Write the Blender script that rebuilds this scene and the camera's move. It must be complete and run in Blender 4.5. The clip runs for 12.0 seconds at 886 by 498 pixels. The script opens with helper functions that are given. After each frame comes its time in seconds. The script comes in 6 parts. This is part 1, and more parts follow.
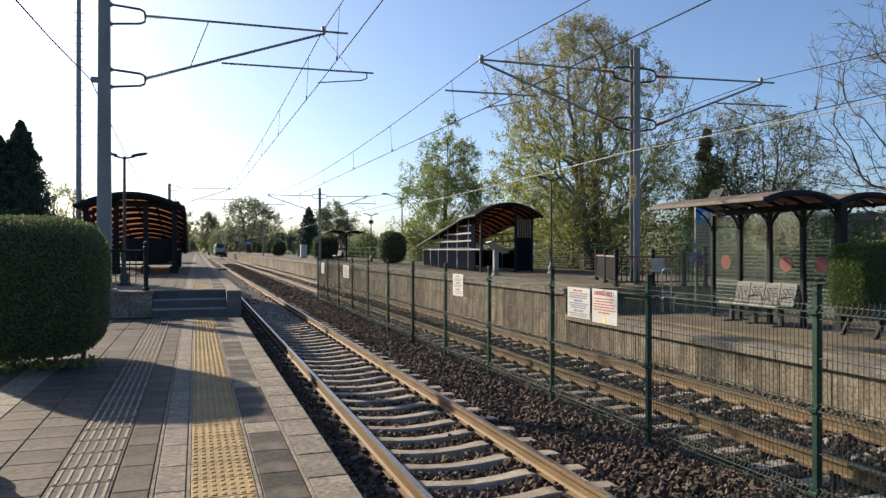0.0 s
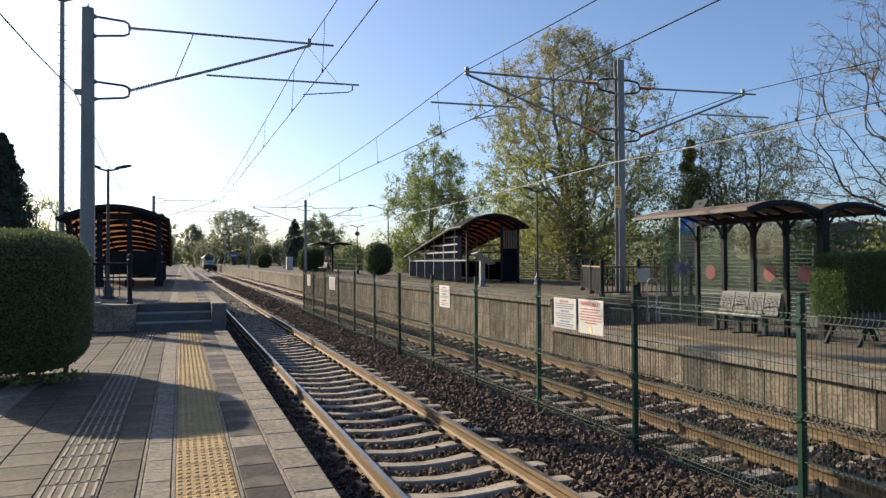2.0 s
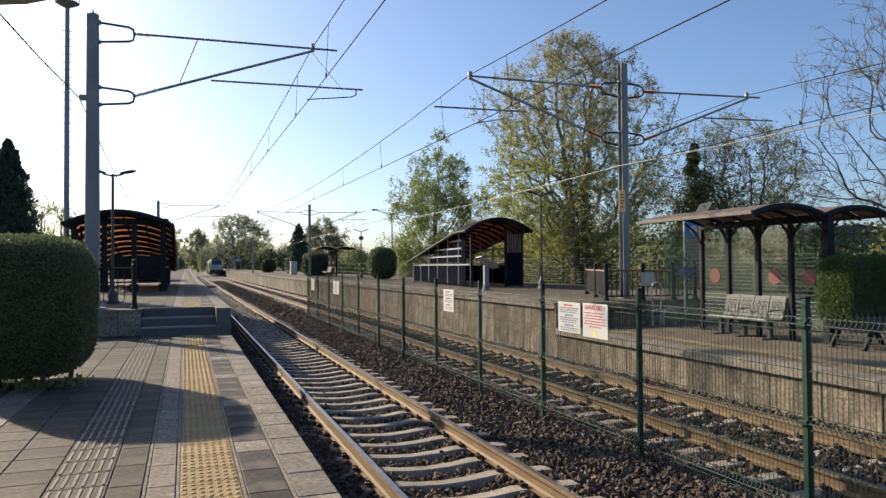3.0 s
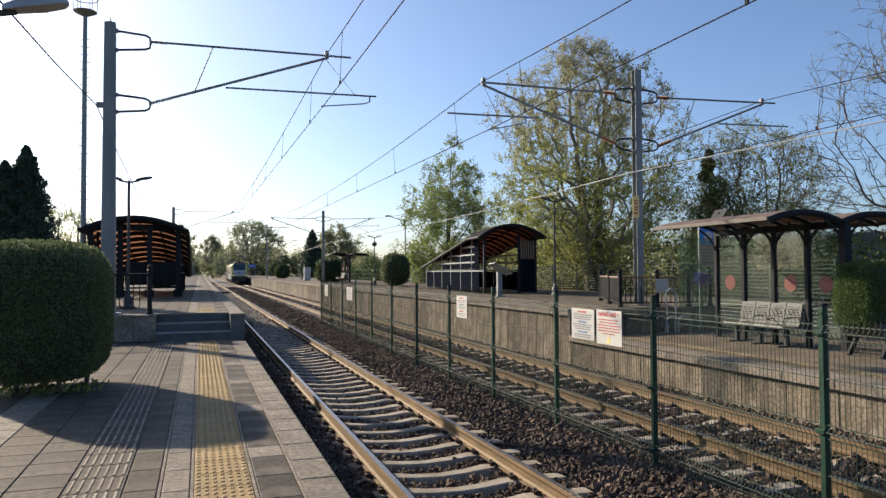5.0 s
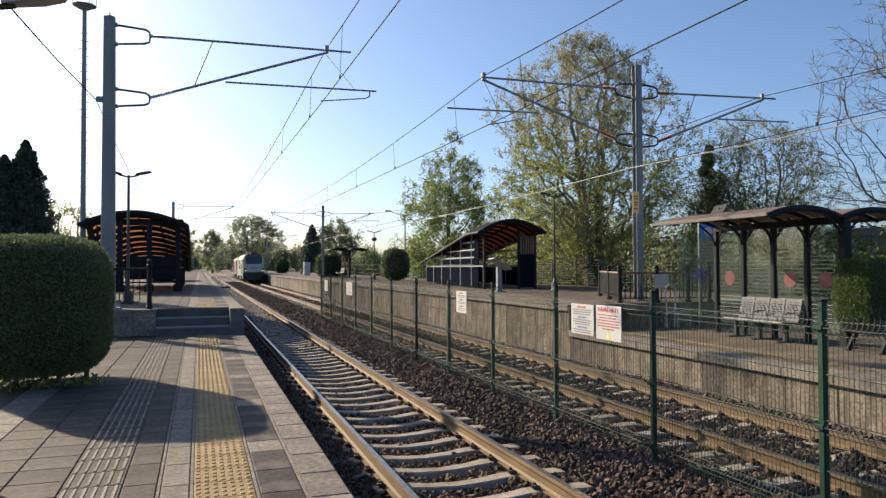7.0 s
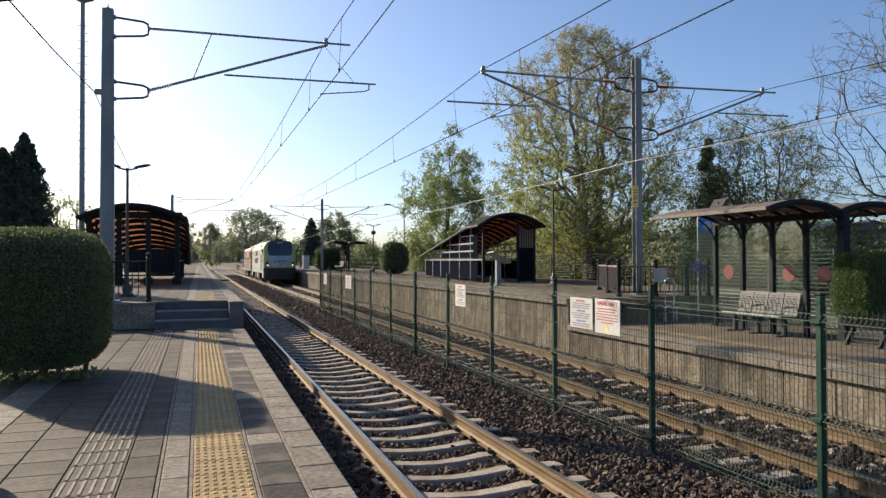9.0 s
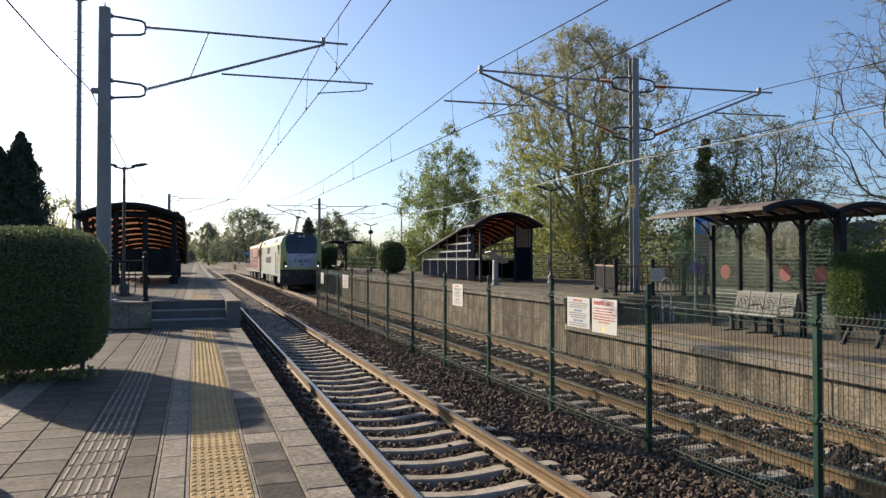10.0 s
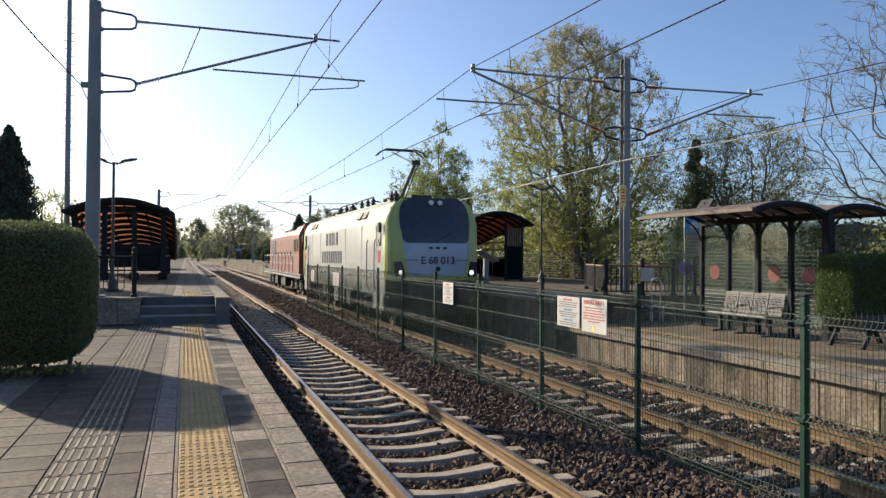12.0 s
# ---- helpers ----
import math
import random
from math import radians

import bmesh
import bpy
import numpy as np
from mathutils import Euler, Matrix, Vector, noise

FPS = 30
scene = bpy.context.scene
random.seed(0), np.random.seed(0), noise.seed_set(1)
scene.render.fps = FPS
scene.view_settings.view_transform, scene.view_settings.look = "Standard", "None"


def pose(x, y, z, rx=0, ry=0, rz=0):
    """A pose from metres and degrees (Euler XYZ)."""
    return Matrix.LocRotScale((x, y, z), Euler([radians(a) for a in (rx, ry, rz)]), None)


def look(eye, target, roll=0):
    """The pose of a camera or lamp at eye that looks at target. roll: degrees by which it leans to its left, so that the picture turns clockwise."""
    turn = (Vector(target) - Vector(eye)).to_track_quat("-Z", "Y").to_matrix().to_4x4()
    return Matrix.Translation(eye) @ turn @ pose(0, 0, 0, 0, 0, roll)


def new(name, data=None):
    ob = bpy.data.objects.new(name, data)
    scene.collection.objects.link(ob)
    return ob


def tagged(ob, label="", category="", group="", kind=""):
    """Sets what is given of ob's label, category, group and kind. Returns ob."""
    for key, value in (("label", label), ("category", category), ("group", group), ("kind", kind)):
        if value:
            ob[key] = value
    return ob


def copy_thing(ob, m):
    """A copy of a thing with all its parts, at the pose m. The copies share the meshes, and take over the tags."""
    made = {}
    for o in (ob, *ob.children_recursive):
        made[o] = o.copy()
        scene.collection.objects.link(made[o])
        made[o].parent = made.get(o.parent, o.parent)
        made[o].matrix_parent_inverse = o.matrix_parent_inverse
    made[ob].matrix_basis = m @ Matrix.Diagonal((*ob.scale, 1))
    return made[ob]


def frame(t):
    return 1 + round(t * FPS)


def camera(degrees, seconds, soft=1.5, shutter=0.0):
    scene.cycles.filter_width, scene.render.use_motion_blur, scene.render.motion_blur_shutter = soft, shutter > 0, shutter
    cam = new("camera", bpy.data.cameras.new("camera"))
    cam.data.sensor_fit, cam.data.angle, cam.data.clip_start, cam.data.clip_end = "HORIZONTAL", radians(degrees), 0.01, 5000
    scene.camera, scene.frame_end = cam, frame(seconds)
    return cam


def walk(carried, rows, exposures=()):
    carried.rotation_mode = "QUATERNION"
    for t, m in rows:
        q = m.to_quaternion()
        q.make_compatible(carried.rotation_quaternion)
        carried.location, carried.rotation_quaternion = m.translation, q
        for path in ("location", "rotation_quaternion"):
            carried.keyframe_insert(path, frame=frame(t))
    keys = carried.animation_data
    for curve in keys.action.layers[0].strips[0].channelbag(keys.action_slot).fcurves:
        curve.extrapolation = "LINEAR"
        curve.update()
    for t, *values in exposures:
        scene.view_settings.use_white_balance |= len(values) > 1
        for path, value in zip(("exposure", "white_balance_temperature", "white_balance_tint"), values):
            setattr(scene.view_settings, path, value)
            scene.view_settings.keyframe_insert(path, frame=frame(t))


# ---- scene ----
EYE = Vector((0.0, 0.0, 1.6))
cam = camera(62.98, 12.0, 1.4)
# seconds, yaw to the right of the tracks, pitch, roll in degrees
VIEW = [
    (0.0, 18.850, 0.045, 0.000),
    (0.5, 19.502, 0.590, -0.180),
    (1.0, 19.942, 0.672, -0.293),
    (1.5, 20.004, 0.797, -0.286),
    (2.0, 19.936, 0.937, -0.297),
    (2.5, 19.844, 1.111, -0.320),
    (3.0, 19.630, 1.271, -0.435),
    (5.0, 18.589, 1.771, -0.343),
    (5.5, 18.616, 1.839, -0.363),
    (6.0, 18.615, 1.669, -0.291),
    (6.5, 18.610, 1.509, -0.250),
    (7.0, 18.604, 1.383, -0.250),
    (9.0, 18.669, 0.872, -0.153),
    (9.5, 18.758, 0.839, -0.137),
    (10.0, 18.888, 0.833, -0.098),
    (10.5, 18.946, 0.843, 0.023),
    (11.0, 19.110, 0.823, 0.192),
    (11.5, 19.369, 0.829, 0.335),
    (12.0, 19.617, 0.691, 0.384),
]


def aim(yaw, pitch, roll):
    a, b = radians(yaw), radians(pitch)
    return look(EYE, EYE + Vector((math.sin(a) * math.cos(b), math.cos(a) * math.cos(b), math.sin(b))), roll)


walk(cam, [(t, aim(y, p, r)) for t, y, p, r in VIEW], [(0.0, 0.75), (12.0, 0.75)])

# ---- light ----
SUN_AZ, SUN_EL = -31.0, 25.5          # degrees: azimuth from +y towards +x, elevation
world = bpy.data.worlds.new("sky")
scene.world = world
world.use_nodes = True
wn = world.node_tree
sky = wn.nodes.new("ShaderNodeTexSky")
sky.sky_type, sky.sun_disc = "NISHITA", False
sky.sun_elevation, sky.sun_rotation = radians(SUN_EL), radians(SUN_AZ)
sky.air_density, sky.dust_density, sky.ozone_density = 0.8, 1.5, 4.2
wn.links.new(sky.outputs[0], wn.nodes["Background"].inputs[0])
wn.nodes["Background"].inputs[1].default_value = 0.104
sun_data = bpy.data.lights.new("sun", "SUN")
sun_data.energy, sun_data.angle, sun_data.color = 5.0, radians(0.6), (1.0, 0.87, 0.68)
sun = new("sun", sun_data)
az, el = radians(SUN_AZ), radians(SUN_EL)
SUN_DIR = Vector((math.sin(az) * math.cos(el), math.cos(az) * math.cos(el), math.sin(el)))
sun.matrix_world = look(SUN_DIR * 80, (0, 0, 0))


# ---- materials ----
def nodes_of(name):
    m = bpy.data.materials.new(name)
    m.use_nodes = True
    return m, m.node_tree, m.node_tree.nodes["Principled BSDF"]


def mat(name, c1, c2=None, rough=0.7, metal=0.0, scale=6.0, fine=60.0, bump=0.15, grit=0.35, spread=0.12, island=False, spec=0.5, stretch=(1, 1, 1), stain=None, coat=0.0):
    """A painted or mineral surface: broad patches between two colours, fine grain, relief, and a spread from piece to piece."""
    m, nt, b = nodes_of(name)
    N, L = nt.nodes, nt.links
    c2 = c2 or tuple(v * 0.75 for v in c1)
    tc = N.new("ShaderNodeTexCoord")
    info = N.new("ShaderNodeObjectInfo")
    mp = N.new("ShaderNodeMapping")
    mp.inputs["Scale"].default_value = stretch
    off = N.new("ShaderNodeMath")
    off.operation = "MULTIPLY"
    off.inputs[1].default_value = 37.0
    L.new(info.outputs["Random"], off.inputs[0])
    L.new(off.outputs[0], mp.inputs["Location"])
    L.new(tc.outputs["Object"], mp.inputs["Vector"])
    n1, n2 = N.new("ShaderNodeTexNoise"), N.new("ShaderNodeTexNoise")
    for n, s, d in ((n1, scale, 5.0), (n2, fine, 3.0)):
        n.inputs["Scale"].default_value, n.inputs["Detail"].default_value = s, d
        L.new(mp.outputs[0], n.inputs["Vector"])
    ramp = N.new("ShaderNodeValToRGB")
    ramp.color_ramp.elements[0].position, ramp.color_ramp.elements[1].position = 0.36, 0.66
    ramp.color_ramp.elements[0].color, ramp.color_ramp.elements[1].color = (*c2, 1), (*c1, 1)
    L.new(n1.outputs["Fac"], ramp.inputs[0])
    hsv = N.new("ShaderNodeHueSaturation")
    L.new(ramp.outputs[0], hsv.inputs["Color"])
    v1 = N.new("ShaderNodeMapRange")
    v1.inputs["From Min"].default_value, v1.inputs["From Max"].default_value = 0.25, 0.75
    v1.inputs["To Min"].default_value, v1.inputs["To Max"].default_value = 1 - grit, 1 + grit
    L.new(n2.outputs["Fac"], v1.inputs["Value"])
    v2 = N.new("ShaderNodeMapRange")
    v2.inputs["To Min"].default_value, v2.inputs["To Max"].default_value = 1 - spread, 1 + spread
    if island:
        geo = N.new("ShaderNodeNewGeometry")
        L.new(geo.outputs["Random Per Island"], v2.inputs["Value"])
    else:
        L.new(info.outputs["Random"], v2.inputs["Value"])
    mul = N.new("ShaderNodeMath")
    mul.operation = "MULTIPLY"
    L.new(v1.outputs[0], mul.inputs[0])
    L.new(v2.outputs[0], mul.inputs[1])
    L.new(mul.outputs[0], hsv.inputs["Value"])
    col = hsv.outputs[0]
    if stain:
        n3 = N.new("ShaderNodeTexNoise")
        n3.inputs["Scale"].default_value, n3.inputs["Detail"].default_value = stain[1], 6.0
        mp3 = N.new("ShaderNodeMapping")
        mp3.inputs["Scale"].default_value = stain[2]
        L.new(tc.outputs["Object"], mp3.inputs["Vector"])
        L.new(mp3.outputs[0], n3.inputs["Vector"])
        r3 = N.new("ShaderNodeMapRange")
        r3.inputs["From Min"].default_value, r3.inputs["From Max"].default_value = 0.5, 0.72
        r3.inputs["To Max"].default_value = stain[3]
        L.new(n3.outputs["Fac"], r3.inputs["Value"])
        mx = N.new("ShaderNodeMixRGB")
        L.new(r3.outputs[0], mx.inputs[0])
        L.new(col, mx.inputs[1])
        mx.inputs[2].default_value = (*stain[0], 1)
        col = mx.outputs[0]
    L.new(col, b.inputs["Base Color"])
    b.inputs["Metallic"].default_value = metal
    b.inputs["Specular IOR Level"].default_value = spec
    b.inputs["Coat Weight"].default_value = coat
    rr = N.new("ShaderNodeMapRange")
    rr.inputs["To Min"].default_value, rr.inputs["To Max"].default_value = max(rough - 0.12, 0.03), min(rough + 0.12, 1)
    L.new(n1.outputs["Fac"], rr.inputs["Value"])
    L.new(rr.outputs[0], b.inputs["Roughness"])
    if bump:
        bp = N.new("ShaderNodeBump")
        bp.inputs["Strength"].default_value, bp.inputs["Distance"].default_value = bump, 0.01
        L.new(n2.outputs["Fac"], bp.inputs["Height"])
        L.new(bp.outputs[0], b.inputs["Normal"])
    return m


def leaf_mat(name, c1, c2, through_light=0.45, rough=0.6):
    m, nt, b = nodes_of(name)
    N, L = nt.nodes, nt.links
    geo = N.new("ShaderNodeNewGeometry")
    ramp = N.new("ShaderNodeValToRGB")
    ramp.color_ramp.elements[0].color, ramp.color_ramp.elements[1].color = (*c1, 1), (*c2, 1)
    L.new(geo.outputs["Random Per Island"], ramp.inputs[0])
    tr = N.new("ShaderNodeBsdfTranslucent")
    mix = N.new("ShaderNodeMixShader")
    mix.inputs[0].default_value = through_light
    L.new(ramp.outputs[0], b.inputs["Base Color"])
    L.new(ramp.outputs[0], tr.inputs[0])
    b.inputs["Roughness"].default_value = rough
    b.inputs["Specular IOR Level"].default_value = 0.3
    L.new(b.outputs[0], mix.inputs[1])
    L.new(tr.outputs[0], mix.inputs[2])
    L.new(mix.outputs[0], N["Material Output"].inputs[0])
    return m


def glass_mat(name, tint, rough=0.02, see=0.8):
    m, nt, b = nodes_of(name)
    N, L = nt.nodes, nt.links
    tr = N.new("ShaderNodeBsdfTransparent")
    tr.inputs[0].default_value = (*tint, 1)
    gl = N.new("ShaderNodeBsdfGlossy")
    gl.inputs["Roughness"].default_value = rough
    ns = N.new("ShaderNodeTexNoise")
    ns.inputs["Scale"].default_value = 3.0
    lw = N.new("ShaderNodeLayerWeight")
    pw = N.new("ShaderNodeMath")
    pw.operation = "POWER"
    pw.inputs[1].default_value = 4.0
    L.new(lw.outputs["Facing"], pw.inputs[0])
    fr = N.new("ShaderNodeMapRange")
    fr.inputs["To Min"].default_value, fr.inputs["To Max"].default_value = 0.04, 0.6
    L.new(pw.outputs[0], fr.inputs["Value"])
    df = N.new("ShaderNodeBsdfDiffuse")
    df.inputs[0].default_value = (0.3, 0.33, 0.3, 1)
    dirt = N.new("ShaderNodeMapRange")
    dirt.inputs["To Min"].default_value, dirt.inputs["To Max"].default_value = (1 - see) * 0.3, (1 - see)
    L.new(ns.outputs["Fac"], dirt.inputs["Value"])
    m1, m2 = N.new("ShaderNodeMixShader"), N.new("ShaderNodeMixShader")
    L.new(dirt.outputs[0], m1.inputs[0])
    L.new(tr.outputs[0], m1.inputs[1])
    L.new(df.outputs[0], m1.inputs[2])
    L.new(fr.outputs[0], m2.inputs[0])
    L.new(m1.outputs[0], m2.inputs[1])
    L.new(gl.outputs[0], m2.inputs[2])
    L.new(m2.outputs[0], N["Material Output"].inputs[0])
    return m


def glow_mat(name, color, power):
    m, nt, b = nodes_of(name)
    b.inputs["Base Color"].default_value = (*color, 1)
    b.inputs["Emission Color"].default_value = (*color, 1)
    b.inputs["Emission Strength"].default_value = power
    return m


BALLAST = mat("ballast", (0.142, 0.103, 0.077), (0.074, 0.055, 0.043), 0.9, scale=1.2, fine=30, bump=0.5, spread=0.5, island=True, spec=0.15)
BED = mat("ballast_bed", (0.085, 0.0697, 0.0629), (0.051, 0.0425, 0.0391), 0.95, scale=3, fine=28, bump=0.9, grit=0.7, spread=0)
SOIL = mat("soil", (0.12, 0.13, 0.05), (0.10, 0.085, 0.055), 0.95, scale=0.4, fine=9, bump=0.6, spread=0)
SLEEPER = mat("sleeper_concrete", (0.36, 0.315, 0.26), (0.26, 0.22, 0.175), 0.85, scale=4, fine=45, bump=0.2, stain=((0.2, 0.13, 0.08), 5, (1, 1, 1), 0.6), spec=0.15)
RUST = mat("rusty_steel", (0.184, 0.119, 0.0569), (0.122, 0.0752, 0.0335), 0.75, 0.15, scale=3, fine=50, bump=0.2, stretch=(4, 0.6, 4))
SHINE = mat("polished_rail", (0.4, 0.34, 0.29), (0.32, 0.26, 0.2), 0.36, 1.0, scale=2, fine=30, bump=0.02, stretch=(4, 0.3, 4))
CLIP = mat("clip_steel", (0.09, 0.065, 0.05), None, 0.8, 0.3)
CONC = mat("concrete", (0.212, 0.178, 0.134), (0.115, 0.093, 0.068), 0.88, scale=2.4, fine=22, bump=0.7, grit=0.6, spread=0.3, stain=((0.04, 0.033, 0.026), 2.2, (2.2, 2.2, 0.28), 0.85), spec=0.15)
COPE = mat("coping_concrete", (0.24, 0.205, 0.165), (0.172, 0.145, 0.114), 0.85, scale=3, fine=24, bump=0.35, grit=0.5, stain=((0.16, 0.14, 0.12), 2.5, (1, 1, 1), 0.5), spec=0.15)
SLAB = mat("pale_slab", (0.232, 0.196, 0.156), (0.172, 0.143, 0.112), 0.82, scale=3, fine=24, bump=0.35, grit=0.5, stain=((0.18, 0.16, 0.14), 3, (1, 1, 1), 0.45), spec=0.15)
PAVER = mat("grey_paver", (0.100, 0.082, 0.064), (0.066, 0.053, 0.042), 0.8, scale=3, fine=24, bump=0.35, grit=0.5, spread=0.22, stain=((0.165, 0.135, 0.10), 1.6, (1, 1, 1), 0.6), spec=0.15)
DARKPAVER = mat("dark_paver", (0.0554, 0.0445, 0.0371), (0.037, 0.0302, 0.0248), 0.75, scale=3, fine=24, bump=0.35, grit=0.5, spread=0.3, stain=((0.21, 0.175, 0.14), 2.2, (1, 1, 1), 0.6), spec=0.15)
YELLOW = mat("tactile_yellow", (0.35, 0.245, 0.115), (0.285, 0.195, 0.09), 0.75, scale=4, fine=50, bump=0.15, stain=((0.3, 0.22, 0.12), 4, (1, 1, 1), 0.4), spec=0.15)
FADEDYELLOW = mat("faded_tactile", (0.30, 0.235, 0.13), (0.24, 0.185, 0.11), 0.78, scale=4, fine=50, bump=0.15, stain=((0.2, 0.16, 0.12), 3, (1, 1, 1), 0.5), spec=0.15)
GUIDE = mat("tactile_white", (0.30, 0.255, 0.20), (0.22, 0.185, 0.145), 0.8, scale=4, fine=50, bump=0.1, spec=0.15)
WARMPAVE = mat("warm_paver", (0.165, 0.134, 0.100), (0.118, 0.094, 0.070), 0.8, scale=2, fine=24, bump=0.35, grit=0.5, spread=0.15, island=True, stain=((0.15, 0.12, 0.1), 1.2, (1, 1, 1), 0.5), spec=0.15)
GRANITE = mat("step_granite", (0.11, 0.11, 0.11), (0.0715, 0.0715, 0.0743), 0.7, scale=3, fine=70, bump=0.1)
GALV = mat("galvanised_steel", (0.247, 0.262, 0.262), (0.188, 0.199, 0.203), 0.6, 0.25, scale=3, fine=35, bump=0.05, grit=0.1, stretch=(1, 1, 0.3))
DARKSTEEL = mat("dark_steel", (0.05, 0.052, 0.055), (0.035, 0.036, 0.038), 0.5, 0.3, scale=4, fine=40, bump=0.05)
BLACKPAINT = mat("black_paint", (0.018, 0.019, 0.022), (0.012, 0.012, 0.014), 0.65, 0.0, spec=0.2, scale=4, fine=40, bump=0.05)
GREENPAINT = mat("green_paint", (0.010, 0.045, 0.026), (0.007, 0.03, 0.018), 0.55, 0.0, spec=0.25, scale=5, fine=40, bump=0.05)
WIREGREEN = mat("green_wire_coating", (0.012, 0.034, 0.023), None, 0.65, 0.0, spec=0.2, bump=0)
FLOWER = leaf_mat("blue_flower", (0.05, 0.06, 0.28), (0.12, 0.11, 0.4), 0.3)
BROWNWOOD = mat("brown_handrail", (0.203, 0.12, 0.0675), (0.135, 0.075, 0.0413), 0.6, scale=4, fine=60, stretch=(1, 0.2, 1))
WIRE = mat("overhead_wire_metal", (0.03, 0.03, 0.032), None, 0.9, 0.0, spec=0.1, bump=0)
PALEGALV = mat("bright_zinc", (0.45, 0.46, 0.46), (0.36, 0.37, 0.37), 0.5, 0.2, grit=0.1, bump=0.03)
INSUL = mat("insulator", (0.28, 0.12, 0.06), None, 0.65)
INSULGREY = mat("grey_insulator", (0.4, 0.4, 0.42), None, 0.4)
STAINLESS = mat("stainless", (0.085, 0.085, 0.082), (0.065, 0.065, 0.062), 0.55, 0.0, spec=0.35, scale=6, fine=60, bump=0.03)
WHITEP = mat("white_board", (0.54, 0.53, 0.50), (0.47, 0.455, 0.42), 0.45, scale=3, fine=30, bump=0.03, grit=0.06)
FADEDRED = mat("faded_red_print", (0.42, 0.1, 0.08), None, 0.6, grit=0.1, bump=0)
FADEDBLUE = mat("faded_blue_print", (0.16, 0.24, 0.42), None, 0.6, grit=0.1, bump=0)
HALLWALL = mat("grey_green_render", (0.13, 0.155, 0.145), (0.10, 0.12, 0.112), 0.85, scale=0.6, fine=12)
DARKPANEL = mat("dark_infill_panel", (0.011, 0.013, 0.02), None, 0.95, 0.0, spec=0.0)
REDP = mat("red_print", (0.55, 0.05, 0.04), None, 0.5, grit=0.1, bump=0)
BLUEP = mat("blue_print", (0.03, 0.2, 0.6), (0.025, 0.17, 0.5), 0.4, grit=0.08, bump=0)
GREYP = mat("grey_print", (0.2, 0.2, 0.22), None, 0.5, grit=0.1, bump=0)
YELLOWP = mat("yellow_board", (0.78, 0.56, 0.20), (0.68, 0.47, 0.15), 0.5, grit=0.1, bump=0.03)
BARK = mat("bark", (0.16, 0.125, 0.095), (0.09, 0.07, 0.055), 0.95, scale=5, fine=30, bump=0.8, stretch=(1, 1, 0.3))
PALEBARK = mat("pale_bark", (0.30, 0.27, 0.22), (0.19, 0.165, 0.13), 0.95, scale=5, fine=30, bump=0.6, stretch=(1, 1, 0.3))
# dark solid core: the shade between the leaves is put into its colour
HEDGECORE = mat("foliage_shade_core", (0.04, 0.05, 0.025), None, 0.95, bump=0.6, spread=0)
LEAF_HEDGE = leaf_mat("hedge_leaf", (0.085, 0.11, 0.055), (0.17, 0.20, 0.09), 0.35)
LEAF_BOX = leaf_mat("box_leaf", (0.06, 0.095, 0.025), (0.115, 0.17, 0.045), 0.3)
BACKFENCE = mat("fence_green_grey", (0.095, 0.115, 0.09), None, 0.75, 0.0, spec=0.2)
LEAF_SPRING = leaf_mat("spring_leaf", (0.20, 0.225, 0.05), (0.36, 0.38, 0.12), 0.6)
LEAF_BUD = leaf_mat("young_bud_leaf", (0.22, 0.215, 0.11), (0.37, 0.36, 0.20), 0.55)
LEAF_GREEN = leaf_mat("green_leaf", (0.13, 0.18, 0.045), (0.29, 0.34, 0.11), 0.55)
LEAF_DARK = leaf_mat("dark_leaf", (0.035, 0.06, 0.02), (0.09, 0.13, 0.04), 0.35)
LEAF_OLIVE = leaf_mat("olive_leaf", (0.17, 0.18, 0.06), (0.32, 0.32, 0.12), 0.55)
LEAF_SHRUB = leaf_mat("shrub_leaf", (0.055, 0.07, 0.02), (0.15, 0.165, 0.05), 0.4)
# paler and greyer leaves for far trees: distance haze put into the colour
LEAF_HAZE = leaf_mat("haze_paled_leaf", (0.15, 0.17, 0.09), (0.29, 0.31, 0.17), 0.55)
LEAF_CYPRESS = leaf_mat("cypress_leaf", (0.035, 0.055, 0.042), (0.08, 0.11, 0.07), 0.25)
GLASS = glass_mat("shelter_glass", (0.78, 0.86, 0.81), 0.03, 0.84)
# base lifted towards blue in place of a sky reflection
SMOKED = mat("windscreen", (0.026, 0.035, 0.052), None, 0.08, 0.0, bump=0, grit=0.05, spec=0.6)
ROOFPLATE = leaf_mat("brown_roof_sheet", (0.21, 0.155, 0.12), (0.26, 0.19, 0.15), 0.35, 0.5)
STAIRROOF = leaf_mat("orange_brown_roof_sheet", (0.50, 0.335, 0.25), (0.58, 0.39, 0.29), 0.72, 0.5)
BROWNROOF = leaf_mat("red_brown_roof_sheet", (0.27, 0.14, 0.10), (0.32, 0.165, 0.12), 0.72, 0.5)
for sheet in (STAIRROOF, BROWNROOF):
    # dark surface colour, letting warm light through
    face = sheet.node_tree.nodes["Principled BSDF"].inputs["Base Color"]
    sheet.node_tree.links.remove(face.links[0])
    face.default_value = (0.05, 0.042, 0.04, 1)
# step tops, paler than the granite risers
TREAD = mat("pale_tread", (0.3, 0.3, 0.29), (0.22, 0.22, 0.215), 0.75, scale=3, fine=60, bump=0.1)


# ---- building helpers ----
def mesh_from(name, bm, material, smooth=False):
    me = bpy.data.meshes.new(name)
    if smooth:
        for f in bm.faces:
            f.smooth = True
    bm.to_mesh(me)
    bm.free()
    me.materials.append(material)
    return me


